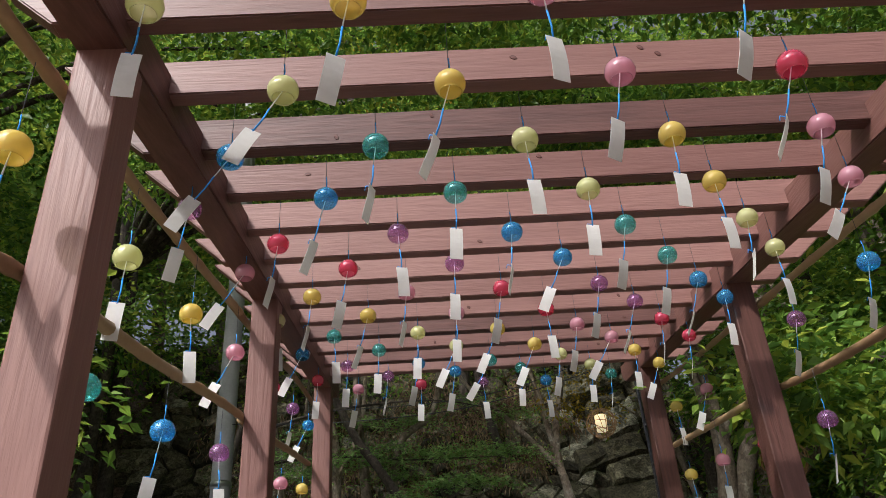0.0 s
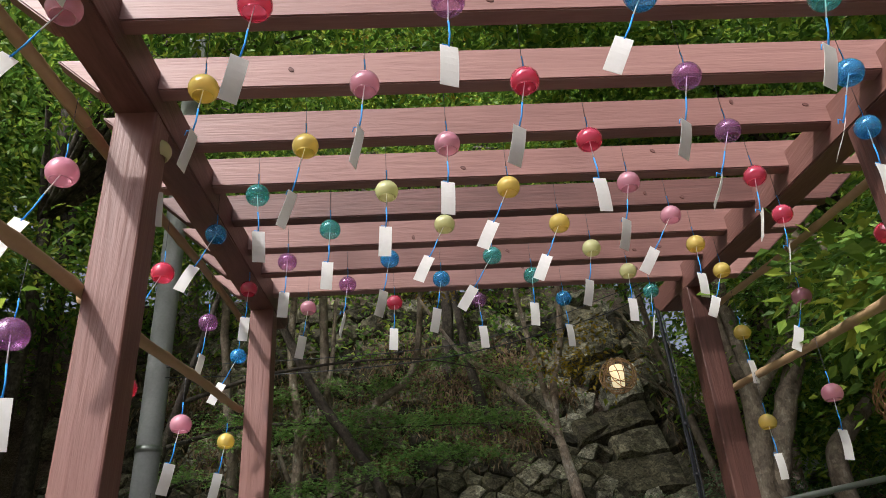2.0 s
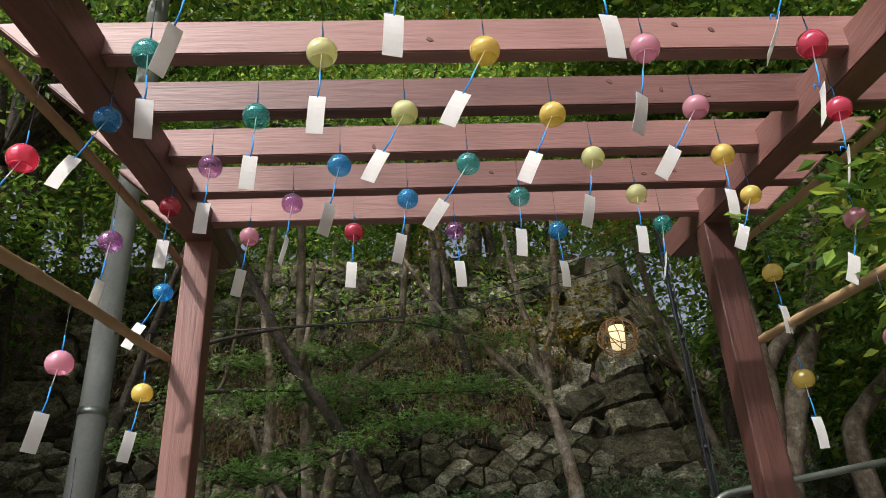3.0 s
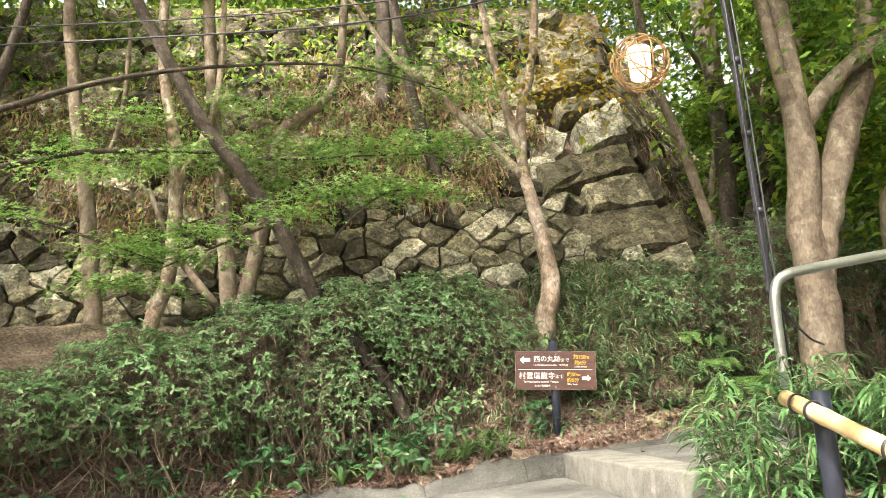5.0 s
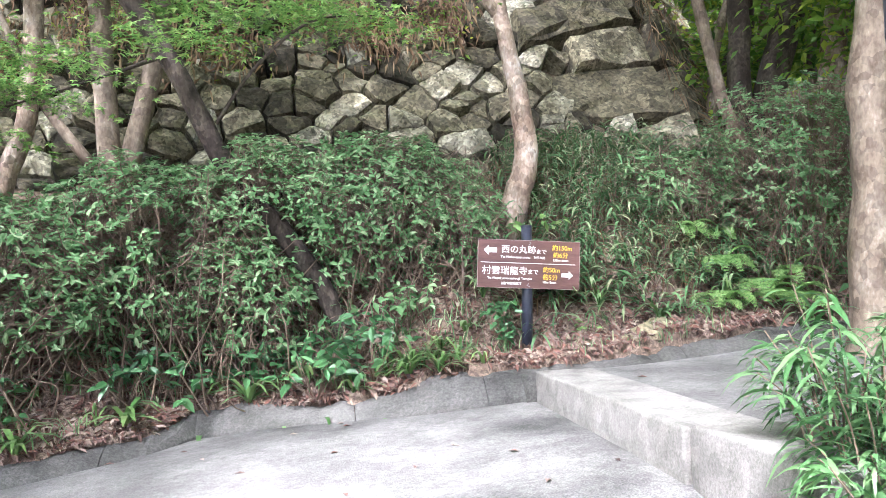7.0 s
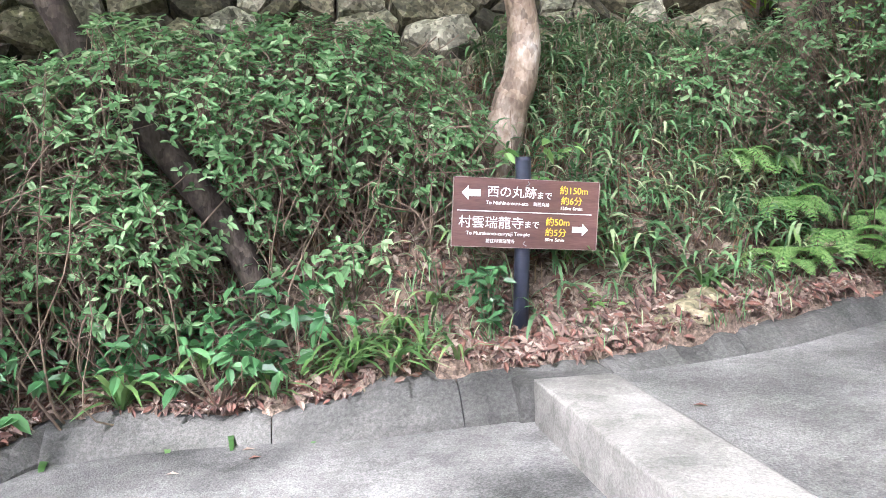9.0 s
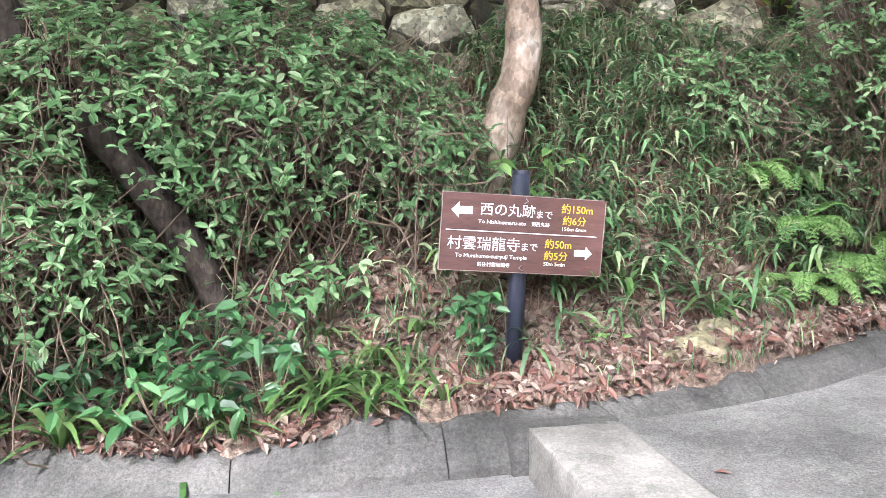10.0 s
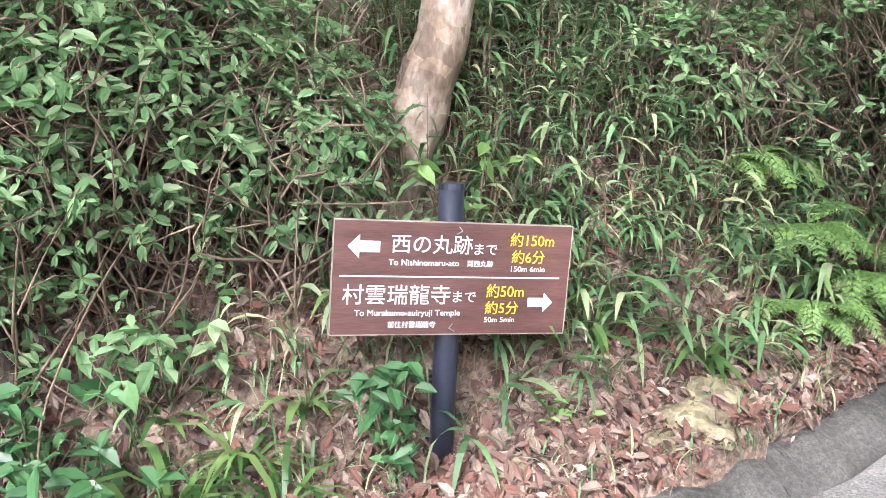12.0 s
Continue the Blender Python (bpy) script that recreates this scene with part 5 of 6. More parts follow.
# ---- bamboo grass and weeds ----
def grass(n, xs_, d0, d1, length, width, name, label, mat=SASA, tall=0.3, category="bamboo grass"):
    x = rng.uniform(*xs_, n)
    y = kerb_y(x) + rng.uniform(d0, d1, n)
    base = np.stack([x, y, ground_z(x, y) + rng.uniform(0, tall, n)], -1)
    way = rng.normal(size=(n, 3)) * (0.8, 0.8, 0.6) + (0, -0.3, 0.55)
    ln = length * rng.uniform(0.5, 1.25, n)
    me = blades(name, base, way, rng.normal(size=(n, 3)) * 0.4 + (0, 0, 1), ln, width * rng.uniform(0.7, 1.3, n), mat, 0.1, 0.45, 0.4)
    return thing(name, label, category, me=me, kind="stuff")


def tufts(n, each, xs_, d0, d1, length, width, name, label, mat, category, spread=0.05, up=1.0):
    """Tufts of narrow arching blades, each a strip bent in three pieces, as one mesh."""
    x = rng.uniform(*xs_, n)
    y = kerb_y(x) + d0 + (d1 - d0) * rng.uniform(0, 1, n)
    root = np.repeat(np.stack([x, y, ground_z(x, y) - 0.01], -1), each, 0)
    m = n * each
    root += rng.normal(size=(m, 3)) * (spread, spread, 0.0)
    a = rng.uniform(0, 2 * math.pi, m)
    out, side = np.stack([np.cos(a), np.sin(a), 0 * a], -1), np.stack([-np.sin(a), np.cos(a), 0 * a], -1)
    ln = (length * rng.uniform(0.5, 1.3, m))[:, None]
    rise = (up * rng.uniform(0.55, 1.25, m))[:, None]
    lean = rng.uniform(0.2, 0.75, m)[:, None]
    w = (width * rng.uniform(0.6, 1.3, m))[:, None]
    rows = []
    for t, ww in ((0, 0.5), (0.35, 1.0), (0.7, 0.8), (1.0, 0.05)):
        c = root + out * ln * lean * t * (0.35 + 0.65 * t) + np.array([0, 0, 1.0]) * ln * rise * (1.25 * t - 0.62 * t * t)
        rows += [c - side * w * ww / 2, c + side * w * ww / 2]
    v = np.stack(rows, 1).reshape(-1, 3)
    k = np.arange(m)[:, None] * 8
    return thing(name, label, category, me=raw(name, v, np.vstack([k + [0, 1, 3, 2], k + [2, 3, 5, 4], k + [4, 5, 7, 6]]), mat), kind="stuff")


def lances(base, a, length, width, rise, sag):
    """Long pointed drooping leaves, strips bent in four pieces: verts and faces."""
    m = len(base)
    out, side = np.stack([np.cos(a), np.sin(a), 0 * a], -1), np.stack([-np.sin(a), np.cos(a), 0 * a], -1)
    side = unit(side + rng.normal(size=(m, 3)) * 0.25)
    ln, w = np.asarray(length)[:, None], np.asarray(width)[:, None]
    rise, sag = np.asarray(rise)[:, None], np.asarray(sag)[:, None]
    rows_ = []
    for t, ww in ((0, 0.15), (0.18, 0.85), (0.42, 1.0), (0.72, 0.68), (1.0, 0.03)):
        c = base + out * ln * t * (1 - 0.25 * t * sag) + np.array([0, 0, 1.0]) * ln * (rise * t - sag * t * t)
        rows_ += [c - side * w * ww / 2, c + side * w * ww / 2]
    k = np.arange(m)[:, None] * 10
    return np.stack(rows_, 1).reshape(-1, 3), np.vstack([k + [2 * i, 2 * i + 1, 2 * i + 3, 2 * i + 2] for i in range(4)])


def sasa_bank(canes, leaves, xs_, d0, d1, tall, length, label, mat=SASA):
    """Thin upright canes, each with a fan of drooping leaves near its top."""
    x = rng.uniform(*xs_, canes)
    y = kerb_y(x) + rng.uniform(d0, d1, canes)
    z = ground_z(x, y)
    h = tall * rng.uniform(0.4, 1.15, canes) * near(y - kerb_y(x), d0, d0 + 0.5, 0.55, 1)
    lean = rng.normal(size=(canes, 2)) * 0.07
    root, top = np.stack([x, y, z - 0.02], -1), np.stack([x + lean[:, 0], y + lean[:, 1] - 0.04, z + h], -1)
    ob = thing("bamboo_grass", label, "bamboo grass", kind="stuff")
    tagged(child("cane", tubes("cane", [([root[i], (root[i] + top[i]) / 2 + (0.01, 0, 0.01), top[i]], [0.0022, 0.0016]) for i in range(canes)], TWIG, 3), ob, "thin tan canes"), kind="stuff")
    m = canes * leaves
    t = rng.uniform(0.55, 1.0, (m, 1))
    base = np.repeat(root, leaves, 0) * (1 - t) + np.repeat(top, leaves, 0) * t
    ln = length * rng.uniform(0.55, 1.25, m)
    v, f = lances(base, rng.uniform(0, 2 * math.pi, m), ln, ln * rng.uniform(0.09, 0.14, m), rng.uniform(0.1, 0.75, m), rng.uniform(0.4, 1.0, m))
    tagged(child("foliage", raw("foliage", v, f, mat), ob), kind="stuff")
    return ob


SASA_LABEL = "thick green bamboo grass with drooping pointed leaves on the bank"
sasa_bank(1800, 6, (1.9, 4.8), 0.62, 1.95, 0.44, 0.145, SASA_LABEL)
sasa_bank(110, 6, (1.9, 4.3), 0.45, 0.8, 0.28, 0.16, SASA_LABEL)
sasa_bank(420, 5, (-3.4, 1.8), 0.55, 1.5, 0.4, 0.12, "dim green undergrowth beneath the shrubs")
tufts(260, 7, (1.8, 4.7), 0.6, 1.9, 0.36, 0.006, "dead_grass", "dry straw-coloured blades among the grass", DRY, "grass", 0.06)
tufts(110, 8, (-2.6, 1.7), 0.24, 0.7, 0.16, 0.0075, "bank_grass", "thin green grass sprouting from the leaf litter", SASA, "grass", 0.03)
tufts(50, 8, (1.9, 4.2), 0.16, 0.6, 0.15, 0.006, "bank_grass", "thin green grass sprouting from the leaf litter", SASA, "grass", 0.03)
tufts(110, 8, (-4, 1.5), 0.75, 1.4, 0.3, 0.005, "dead_grass", "dry straw-coloured blades among the stems", DRY, "grass", 0.06)
tufts(120, 8, (-4, 1.7), 0.5, 1.2, 0.34, 0.009, "undergrowth", "dim green undergrowth beneath the shrubs", SASA, "undergrowth", 0.06)
grass(3000, (4.2, 8.5), 0.3, 3.0, 0.2, 0.025, "undergrowth", "green undergrowth on the far bank", SASA, 0.35, "undergrowth")


def strap_clump(x, y, n, length, width, label, mat=STRAP, name="strap_plant"):
    """A tuft of arching strap leaves, each bent in three pieces."""
    z = float(ground_z(x, y))
    v, f = [], []
    for i in range(n):
        a = rng.uniform(0, 2 * math.pi)
        L, w = length * rng.uniform(0.6, 1.2), width * rng.uniform(0.7, 1.2)
        out, side = np.array([math.cos(a), math.sin(a), 0]), np.array([-math.sin(a), math.cos(a), 0])
        rise = rng.uniform(0.6, 1.5)
        k = len(v)
        for t, ww in ((0, 0.5), (0.25, 0.85), (0.5, 1.0), (0.78, 0.7), (1, 0.05)):
            c = np.array([x, y, z - 0.01]) + out * L * t * (0.45 + 0.45 * t) + np.array([0, 0, 1]) * L * rise * (t * 1.35 - 1.12 * t * t)
            v += [c - side * w * ww / 2, c + side * w * ww / 2]
        for s in range(4):
            f.append((k + 2 * s, k + 2 * s + 1, k + 2 * s + 3, k + 2 * s + 2))
    return thing(name, label, "plant", "weeds along the kerb", me=raw(name, v, f, mat, True))


for x, d, n, L, w in ((1.05, 0.28, 26, 0.3, 0.024), (0.72, 0.22, 18, 0.24, 0.022), (0.1, 0.2, 22, 0.28, 0.034), (-0.18, 0.14, 16, 0.26, 0.036), (0.42, 0.45, 14, 0.3, 0.04), (-0.55, 0.3, 18, 0.26, 0.034), (-1.0, 0.22, 18, 0.28, 0.03), (-1.5, 0.3, 20, 0.3, 0.03), (1.3, 0.5, 16, 0.24, 0.018), (2.75, 0.5, 20, 0.28, 0.026), (2.35, 0.62, 22, 0.3, 0.022), (3.35, 0.55, 18, 0.3, 0.026), (-2.1, 0.3, 20, 0.32, 0.03), (2.1, 0.68, 18, 0.34, 0.024), (1.6, 0.75, 16, 0.34, 0.024), (1.95, 0.16, 12, 0.14, 0.008)):
    strap_clump(x, float(kerb_y(x)) + d, n, L, w, "arching green strap-leaved weed at the kerb")
for x, d, n, L, w in ((1.22, 0.2, 16, 0.26, 0.022), (1.36, 0.3, 16, 0.28, 0.02), (1.48, 0.22, 12, 0.22, 0.016), (1.1, 0.4, 16, 0.28, 0.024), (0.95, 0.18, 14, 0.24, 0.026), (0.55, 0.17, 14, 0.24, 0.026), (0.3, 0.16, 14, 0.24, 0.028)):
    strap_clump(x, float(kerb_y(x)) + d, n, L, w, "arching green strap-leaved weed at the kerb")
for i in range(30):
    x = rng.uniform(-2.3, 1.45)
    strap_clump(x, float(kerb_y(x)) + rng.uniform(0.25, 0.8), int(rng.uniform(7, 14)), rng.uniform(0.16, 0.3), rng.uniform(0.014, 0.03), "arching green strap-leaved weed at the kerb")


def broad_plant(x, y, n, spread, h, leaf, label, mat=BROAD, name="broadleaf_plant"):
    z = float(ground_z(x, y))
    ob = thing(name, label, "plant", "weeds along the kerb")
    tip = np.stack([x + rng.normal(size=n) * spread, y + rng.normal(size=n) * spread * 0.7 - 0.05, z + rng.uniform(0.25, 1, n) * h], -1)
    k = 4
    base = np.repeat(tip, k, 0) + rng.normal(size=(n * k, 3)) * 0.012
    ln = leaf * rng.uniform(0.6, 1.2, n * k)
    child("foliage", blades("foliage", base, rng.normal(size=(n * k, 3)) * (1, 1, 0.4), rng.normal(size=(n * k, 3)) * 0.45 + (0, -0.35, 1), ln, ln * 0.5, mat, 0.1, 0.25, full=True), ob)
    tagged(child("stalk", tubes("stalk", [([(x, y, z - 0.02), (x * 0.4 + t[0] * 0.6, y * 0.4 + t[1] * 0.6, z * 0.5 + t[2] * 0.5), tuple(t)], [0.003, 0.002]) for t in tip], TWIG, 4), ob), kind="stuff")


broad_plant(1.67, 10.55, 26, 0.065, 0.3, 0.07, "small blue-green leafy plant at the foot of the sign")
for i in range(16):
    x = rng.uniform(-2.2, 1.5)
    broad_plant(x, float(kerb_y(x)) + rng.uniform(0.55, 0.9), 12, 0.11, 0.34, 0.07, "dark glossy broad-leaved seedling under the shrubs", BROAD if i % 3 else SHRUB)
for x, d in ((-0.05, 0.42), (0.35, 0.5), (-0.6, 0.5), (0.75, 0.55), (-1.2, 0.5), (-1.9, 0.45), (-0.3, 0.3), (0.6, 0.28), (0.85, 0.3), (0.5, 0.2), (0.15, 0.3)):
    broad_plant(x, float(kerb_y(x)) + d, 14, 0.11, 0.34, 0.085, "dark glossy broad-leaved seedling under the shrubs")
broad_plant(2.02, 10.85, 8, 0.06, 0.42, 0.08, "pale green young shoot beside the sign", FERN, "young_shoot")
broad_plant(2.15, 10.55, 6, 0.05, 0.12, 0.04, "low green weed at the kerb", FERN, "low_weed")
broad_plant(3.2, 10.75, 10, 0.1, 0.14, 0.045, "low green weed at the kerb", FERN, "low_weed")


def fern(x, y, fronds, length, label="bright green fern with arching feathery fronds"):
    """Arching fronds, twice divided: leaflets along side stems along the spine."""
    z = float(ground_z(x, y))
    ob = thing("fern", label, "fern", "ferns on the bank")
    for i in range(fronds):
        a = rng.uniform(math.pi * 0.95, math.pi * 2.05)
        out = np.array([math.cos(a), math.sin(a), 0])
        L, rise = length * rng.uniform(0.75, 1.15), rng.uniform(0.7, 1.15)
        side = np.array([-out[1], out[0], 0])
        base, way, size = [], [], []
        for t in np.linspace(0.25, 0.98, 15):
            c = np.array([x, y, z]) + out * L * t * 0.95 + np.array([0, 0, 1]) * L * rise * (1.9 * t - 1.75 * t * t)
            along = unit(out * 0.95 + np.array([0, 0, 1]) * rise * (1.9 - 3.5 * t))
            reach = 0.42 * L * (1 - t) ** 0.75 * (1 - 0.3 * (t < 0.3)) + 0.012
            for sgn in (1, -1):
                w = unit(side * sgn + along * 0.5 - np.array([0, 0, 0.15]))
                u = unit(along - w * (along @ w))
                for r in np.linspace(0.08, 1, 9):
                    for flip in (1, -1):
                        base.append(c + w * reach * r)
                        way.append(u * flip + w * 0.7)
                        size.append(reach * 0.24 * (1.12 - r) + 0.006)
        base, way, size = np.array(base), np.array(way), np.array(size)
        face = out * 0.5 + np.array([[0, 0, 1.0]]) + rng.normal(size=way.shape) * 0.12
        child("frond", blades("frond", base, way, face, size, size * 0.5, FERN, 0.05, 0.08), ob)


for x, y, n, L in ((3.35, 11.0, 6, 0.36), (3.62, 10.9, 7, 0.38), (3.15, 11.15, 5, 0.32), (3.9, 11.05, 6, 0.36), (3.5, 11.25, 5, 0.34), (3.72, 10.76, 6, 0.34), (3.3, 10.8, 4, 0.28)):
    fern(x, y, n, L)


# the bamboo grass beside the fence, over the end of the step
def cane_plant(x, y, label):
    ob = thing("bamboo_grass_clump", label, "bamboo grass", "bamboo grass by the fence")
    z = float(ground_z(x, y))
    lines, base, turn, lens = [], [], [], []
    for i in range(40):
        a, r = rng.uniform(0, 2 * math.pi), rng.uniform(0.03, 0.27)
        h = rng.uniform(0.02, 0.6)
        p0 = np.array([x + 0.3 * r * math.cos(a), y + 0.3 * r * math.sin(a), z - 0.03])
        p1 = np.array([x + r * math.cos(a), y + r * math.sin(a), z + h])
        mid = (p0 + p1) / 2 + (0, 0, 0.1)
        lines.append((smooth_line([p0, mid, p1], 4), [0.0035, 0.002]))
        for j in range(17):
            t = rng.uniform(0.5, 1.0) ** 0.7
            base.append(p0 * (1 - t) ** 2 + 2 * mid * t * (1 - t) + p1 * t * t)
            turn.append(rng.uniform(0, 2 * math.pi) if j % 3 else a + rng.normal() * 0.5)
            lens.append(rng.uniform(0.07, 0.15))
    child("stalk", tubes("stalk", lines, TWIG, 5), ob)
    n, lens = len(base), np.array(lens)
    v, f = lances(np.array(base), np.array(turn), lens, lens * rng.uniform(0.1, 0.14, n), rng.uniform(-0.1, 0.7, n), rng.uniform(0.3, 0.9, n))
    child("foliage", raw("foliage", v, f, CANE_LEAF), ob)


for x, y in ((1.86, 7.52), (1.82, 7.3), (2.12, 7.5), (1.98, 7.8), (2.3, 7.7), (2.35, 7.0), (2.5, 7.45), (2.35, 7.3), (2.6, 7.95)):
    cane_plant(x, y, "lush bamboo grass with long pointed leaves by the fence")


# ---- fallen leaves ----
def litter(n, xs_, d0, d1, name, label, size=0.06):
    x = rng.uniform(*xs_, n)
    y = kerb_y(x) + 0.1 + d0 + (d1 - d0) * rng.uniform(0, 1, n) ** 1.2
    base = np.stack([x, y, soil_z(x, y) + rng.uniform(0.002, 0.03, n)], -1)
    slope = np.array([0, -0.62, 0.78])
    face = slope + rng.normal(size=(n, 3)) * 0.38
    way = rng.normal(size=(n, 3))
    way -= (way @ slope)[:, None] * slope * 0.85
    ln = size * rng.uniform(0.5, 1.4, n)
    thing(name, label, "fallen leaves", me=blades(name, base, way, face, ln, ln * rng.uniform(0.32, 0.5, n), LITTER, 0.25, 0.08, full=True), kind="stuff")


litter(10000, (-4, 4.6), 0.12, 1.2, "leaf_litter", "brown and russet fallen leaves on the bank", 0.048)
litter(2600, (-3, 3.6), 0.1, 0.5, "leaf_litter", "brown and russet fallen leaves on the bank", 0.05)
litter(1300, (-3, 4.2), 0.07, 0.24, "leaf_litter", "brown and russet fallen leaves on the bank", 0.04)
litter(2200, (-1.5, 4.6), 0.12, 0.7, "leaf_litter", "brown and russet fallen leaves on the bank", 0.058)
n = 2600
x, d = rng.uniform(-3, 4.2, n), 0.15 + 0.2 * rng.uniform(0, 1, n) ** 0.5
p = np.stack([x, kerb_y(x) + d, kerb_top(x) + 0.012 + rng.uniform(0, 0.02, n)], -1)
ln = np.where(rng.random(n) < 0.4, 0.045, 0.018) * rng.uniform(0.6, 1.3, n)
thing("leaf_debris", "leaves and scraps spilling over the kerb", "fallen leaves", me=blades("leaf_debris", p, rng.normal(size=(n, 3)) * (1, 0.5, 0.5), rng.normal(size=(n, 3)) * 0.4 + (0, -0.7, 0.7), ln, ln * 0.42, LITTER, 0.25, 0.08, full=True), kind="stuff")
litter(3500, (-3, 1.8), 0.15, 0.85, "leaf_litter", "dark damp fallen leaves below the shrubs", 0.05)
litter(7000, (-3, 4.2), 0.08, 0.5, "leaf_debris", "crumbled brown leaf scraps and chips on the soil", 0.02)
x = rng.uniform(-2, 4, 60)
y = kerb_y(x) - rng.uniform(0.02, 1.8, 60) ** 1.5
z = np.where(x > STEP_X + 0.34, 1.735, path_z(x, y) + 0.004)
keep = (x < STEP_X - 0.02) | (x > 2.1)
p = np.stack([x, y, z], -1)[keep]
thing("scattered_leaf", "a few dry leaves lying on the concrete", "fallen leaves", me=blades("scattered_leaf", p, rng.normal(size=(len(p), 3)) * (1, 1, 0), np.array([[0, 0, 1.0]]) + 0 * p, 0.05, 0.022, LITTER, 0.3), kind="stuff")


def pebble(x, y, r, mat, label):
    bm = bmesh.new()
    bmesh.ops.create_icosphere(bm, subdivisions=3, radius=r)
    for v in bm.verts:
        v.co = Vector((v.co.x * 1.4, v.co.y, v.co.z * 0.6)) * (1 + 0.5 * noise.noise(v.co * (1.1 / r) + Vector((x, y, 0))) + 0.25 * noise.noise(v.co * (3.5 / r) + Vector((y, x, 0))))
    thing("rock", label, "rock", "rocks along the kerb", pose(x, y, float(ground_z(x, y)) + r * 0.2, 0, 0, rnd.uniform(0, 180)), from_bm("rock", bm, mat, True))


for x, d, r in ((1.93, 0.09, 0.035), (1.88, 0.18, 0.02), (0.0, 0.02, 0.06), (-0.25, 0.1, 0.05), (-0.9, 0.12, 0.06), (3.55, 0.7, 0.08)):
    pebble(x, float(kerb_y(x)) + d, r, STONE, "small weathered rock half buried in the bank")

for x, d, r in ((2.55, 0.3, 0.085), (2.68, 0.38, 0.08), (2.43, 0.28, 0.05), (1.97, 0.36, 0.045), (2.78, 0.3, 0.05), (3.5, 0.45, 0.05)):
    pebble(x, float(kerb_y(x)) + d, r, PALE_ROCK, "pale crumbling yellowish rock bedded in the bank")


twigs = []
for i in range(160):
    x = rng.uniform(-2, 4.2)
    y = float(kerb_y(x)) + rng.uniform(0.14, 0.75)
    a, L = rng.uniform(0, math.pi), rng.uniform(0.06, 0.22)
    q = np.array([[x, y], [x + L * 0.5 * math.cos(a) + 0.01, y + L * 0.4 * math.sin(a)], [x + L * math.cos(a), y + L * 0.8 * math.sin(a)]])
    twigs.append((np.column_stack([q, soil_z(q[:, 0], q[:, 1]) + 0.022]), [0.0028, 0.0015]))
thing("fallen_twig", "thin dry twigs lying among the leaves", "twigs", me=tubes("fallen_twig", twigs, TWIG, 4), kind="stuff")


# ---- growth on the wall ----
def on_wall(n, x0, x1, z0, z1):
    u, zz = rng.uniform(x0, x1, n), rng.uniform(z0, z1, n)
    return np.stack([u, wall_y(zz), zz], -1) + N_FRONT * rng.uniform(0.08, 0.2, (n, 1))


patches = [(-2.6, 4.6, 0.7), (-1.2, 4.5, 0.6), (-0.4, 5.0, 0.8), (0.5, 4.9, 0.7), (1.1, 4.45, 0.4), (0.9, 5.5, 0.8), (-1.8, 5.4, 0.9), (1.7, 4.6, 0.35), (-3.2, 5.4, 0.8), (0.0, 5.9, 0.9), (1.6, 5.8, 0.7), (2.3, 5.2, 0.25), (-0.2, 4.2, 0.35), (-2.0, 4.1, 0.4)]
pts, dry = [], []
for u, zz, r in patches:
    n = int(1500 * r)
    q = rng.normal(size=(n, 2)) * r * 0.42
    g = np.stack([u + q[:, 0], wall_y(zz + q[:, 1]), zz + q[:, 1]], -1) + N_FRONT * rng.uniform(0.1, 0.24, (n, 1))
    dry.append(g[: int(n * 0.72)])
    pts.append(g[int(n * 0.72):])
pts, dry = np.vstack(pts), np.vstack(dry)
n = len(dry)
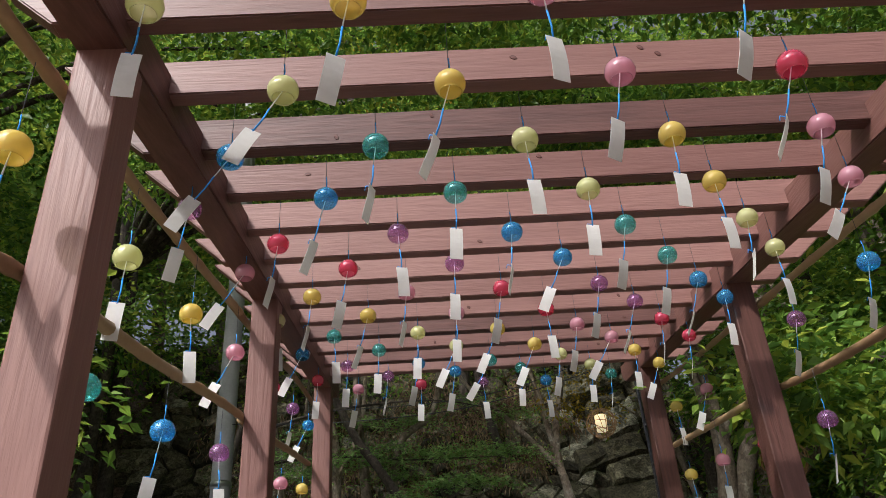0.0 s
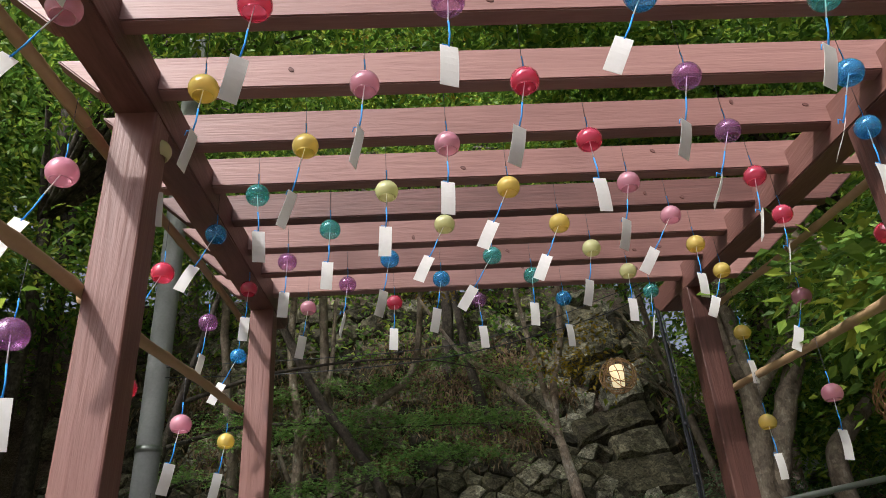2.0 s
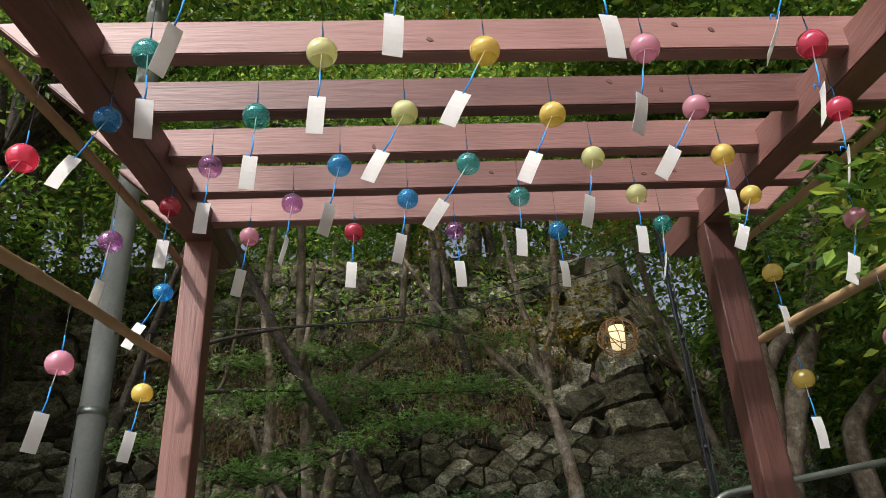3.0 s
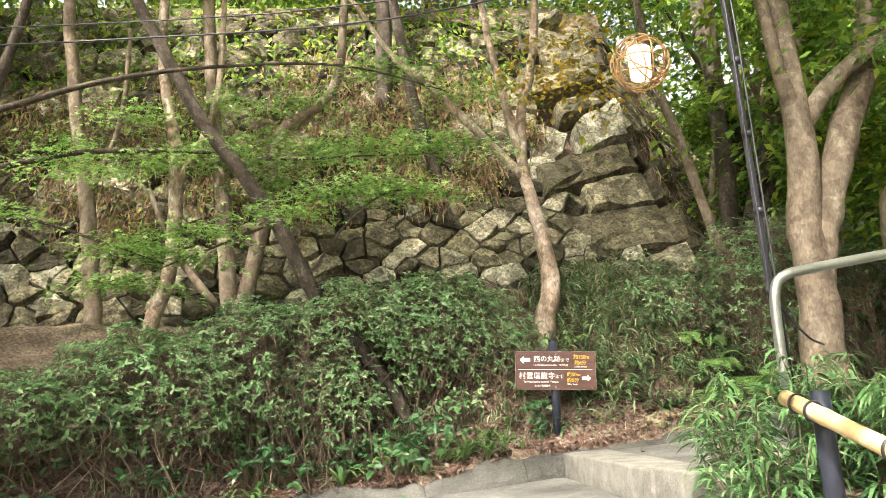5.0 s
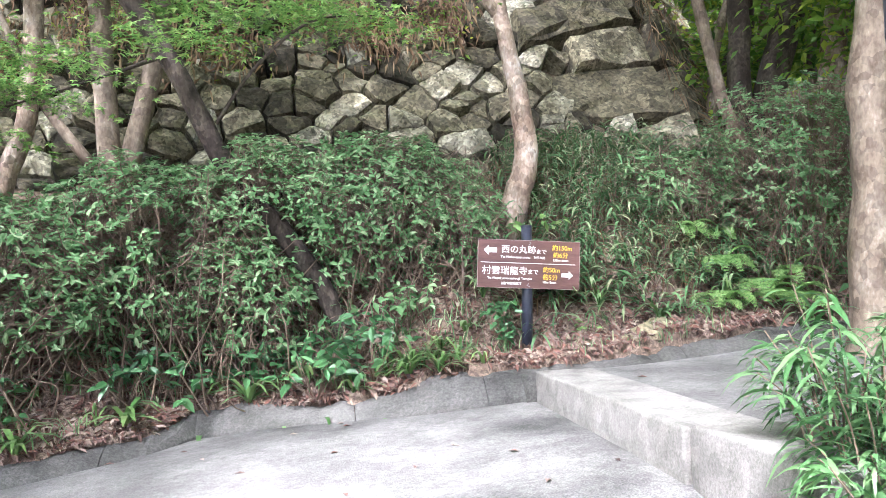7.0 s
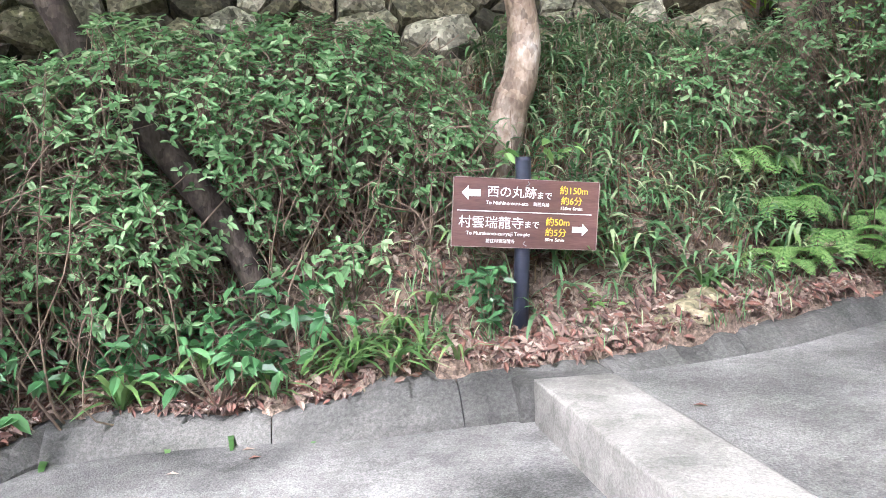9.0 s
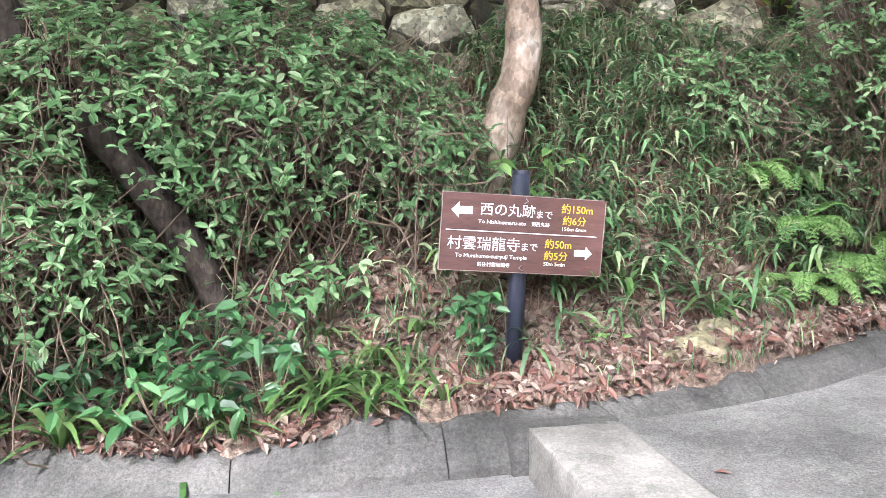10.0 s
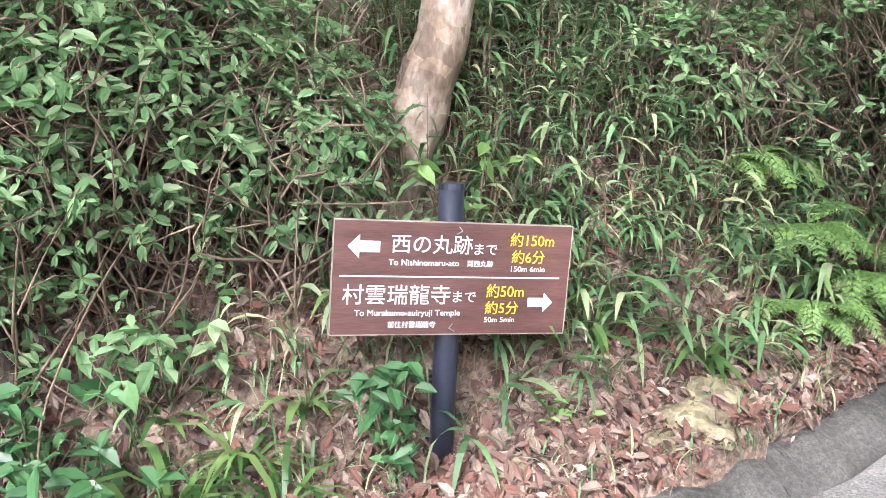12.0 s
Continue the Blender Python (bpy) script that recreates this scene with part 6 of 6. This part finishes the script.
thing("dead_growth", "dry brown grass hanging over the wall stones", "dead grass", me=blades("dead_growth", dry, rng.normal(size=(n, 3)) * (0.4, 0.25, 0.3) + (0, -0.35, -0.7), rng.normal(size=(n, 3)) * 0.3 + N_FRONT, rng.uniform(0.05, 0.15, n), rng.uniform(0.012, 0.028, n), DRY, 0.25, 0.25), kind="stuff")
n = len(pts)
thing("wall_ivy", "green leaves growing on the wall stones", "climbing plant", me=blades("wall_ivy", pts, rng.normal(size=(n, 3)) * (1, 0.4, 0.6) + (0, -0.2, -0.2), rng.normal(size=(n, 3)) * 0.4 + N_FRONT, rng.uniform(0.03, 0.08, n), rng.uniform(0.015, 0.03, n), FOREST, 0.1, 0.2), kind="stuff")
g = on_wall(2600, -4.4, 2.6, 6.0, 7.6)
thing("wall_ivy", "green leaves growing on the wall stones", "climbing plant", me=blades("wall_ivy", g, rng.normal(size=(2600, 3)) * (1, 0.4, 0.6) + (0, -0.2, -0.3), rng.normal(size=(2600, 3)) * 0.4 + N_FRONT, 0.1, 0.05, FOREST, 0.1, 0.2), kind="stuff")

n = 1500
fu, fz = rng.uniform(0.1, 3.4, n), rng.uniform(3.4, 7.2, n)
g = np.array([flank(a, b) for a, b in zip(fu, fz)]) + N_SIDE * rng.uniform(0.08, 0.16, (n, 1))
thing("dead_growth", "dry roots and stalks hanging over the shaded wall face", "dead grass", me=blades("dead_growth", g, rng.normal(size=(n, 3)) * (0.3, 0.3, 0.3) + (0.1, -0.1, -0.8), rng.normal(size=(n, 3)) * 0.3 + N_SIDE, rng.uniform(0.08, 0.3, n), rng.uniform(0.008, 0.02, n), DRY, 0.2, 0.1), kind="stuff")

# ---- a house glimpsed through the trees ----
house = thing("far_house", "small pale house with dark roof among trees", "house", at=pose(9.4, 18.5, float(ground_z(9.4, 18.5)), 0, 0, -20))
child("wall", from_bm("wall", box(4, 3, 2.6, 0.02), HOUSE), house, m=pose(0, 0, 1.3))
roof = bmesh.new()
bmesh.ops.create_cone(roof, cap_ends=True, segments=4, radius1=3.3, radius2=0.6, depth=1.2)
child("roof", from_bm("roof", roof, ROOF), house, m=pose(0, 0, 3.2, 0, 0, 45))
child("window", from_bm("window", box(1.2, 0.06, 0.9, 0.01), BLACK), house, m=pose(-0.4, -1.52, 1.4))
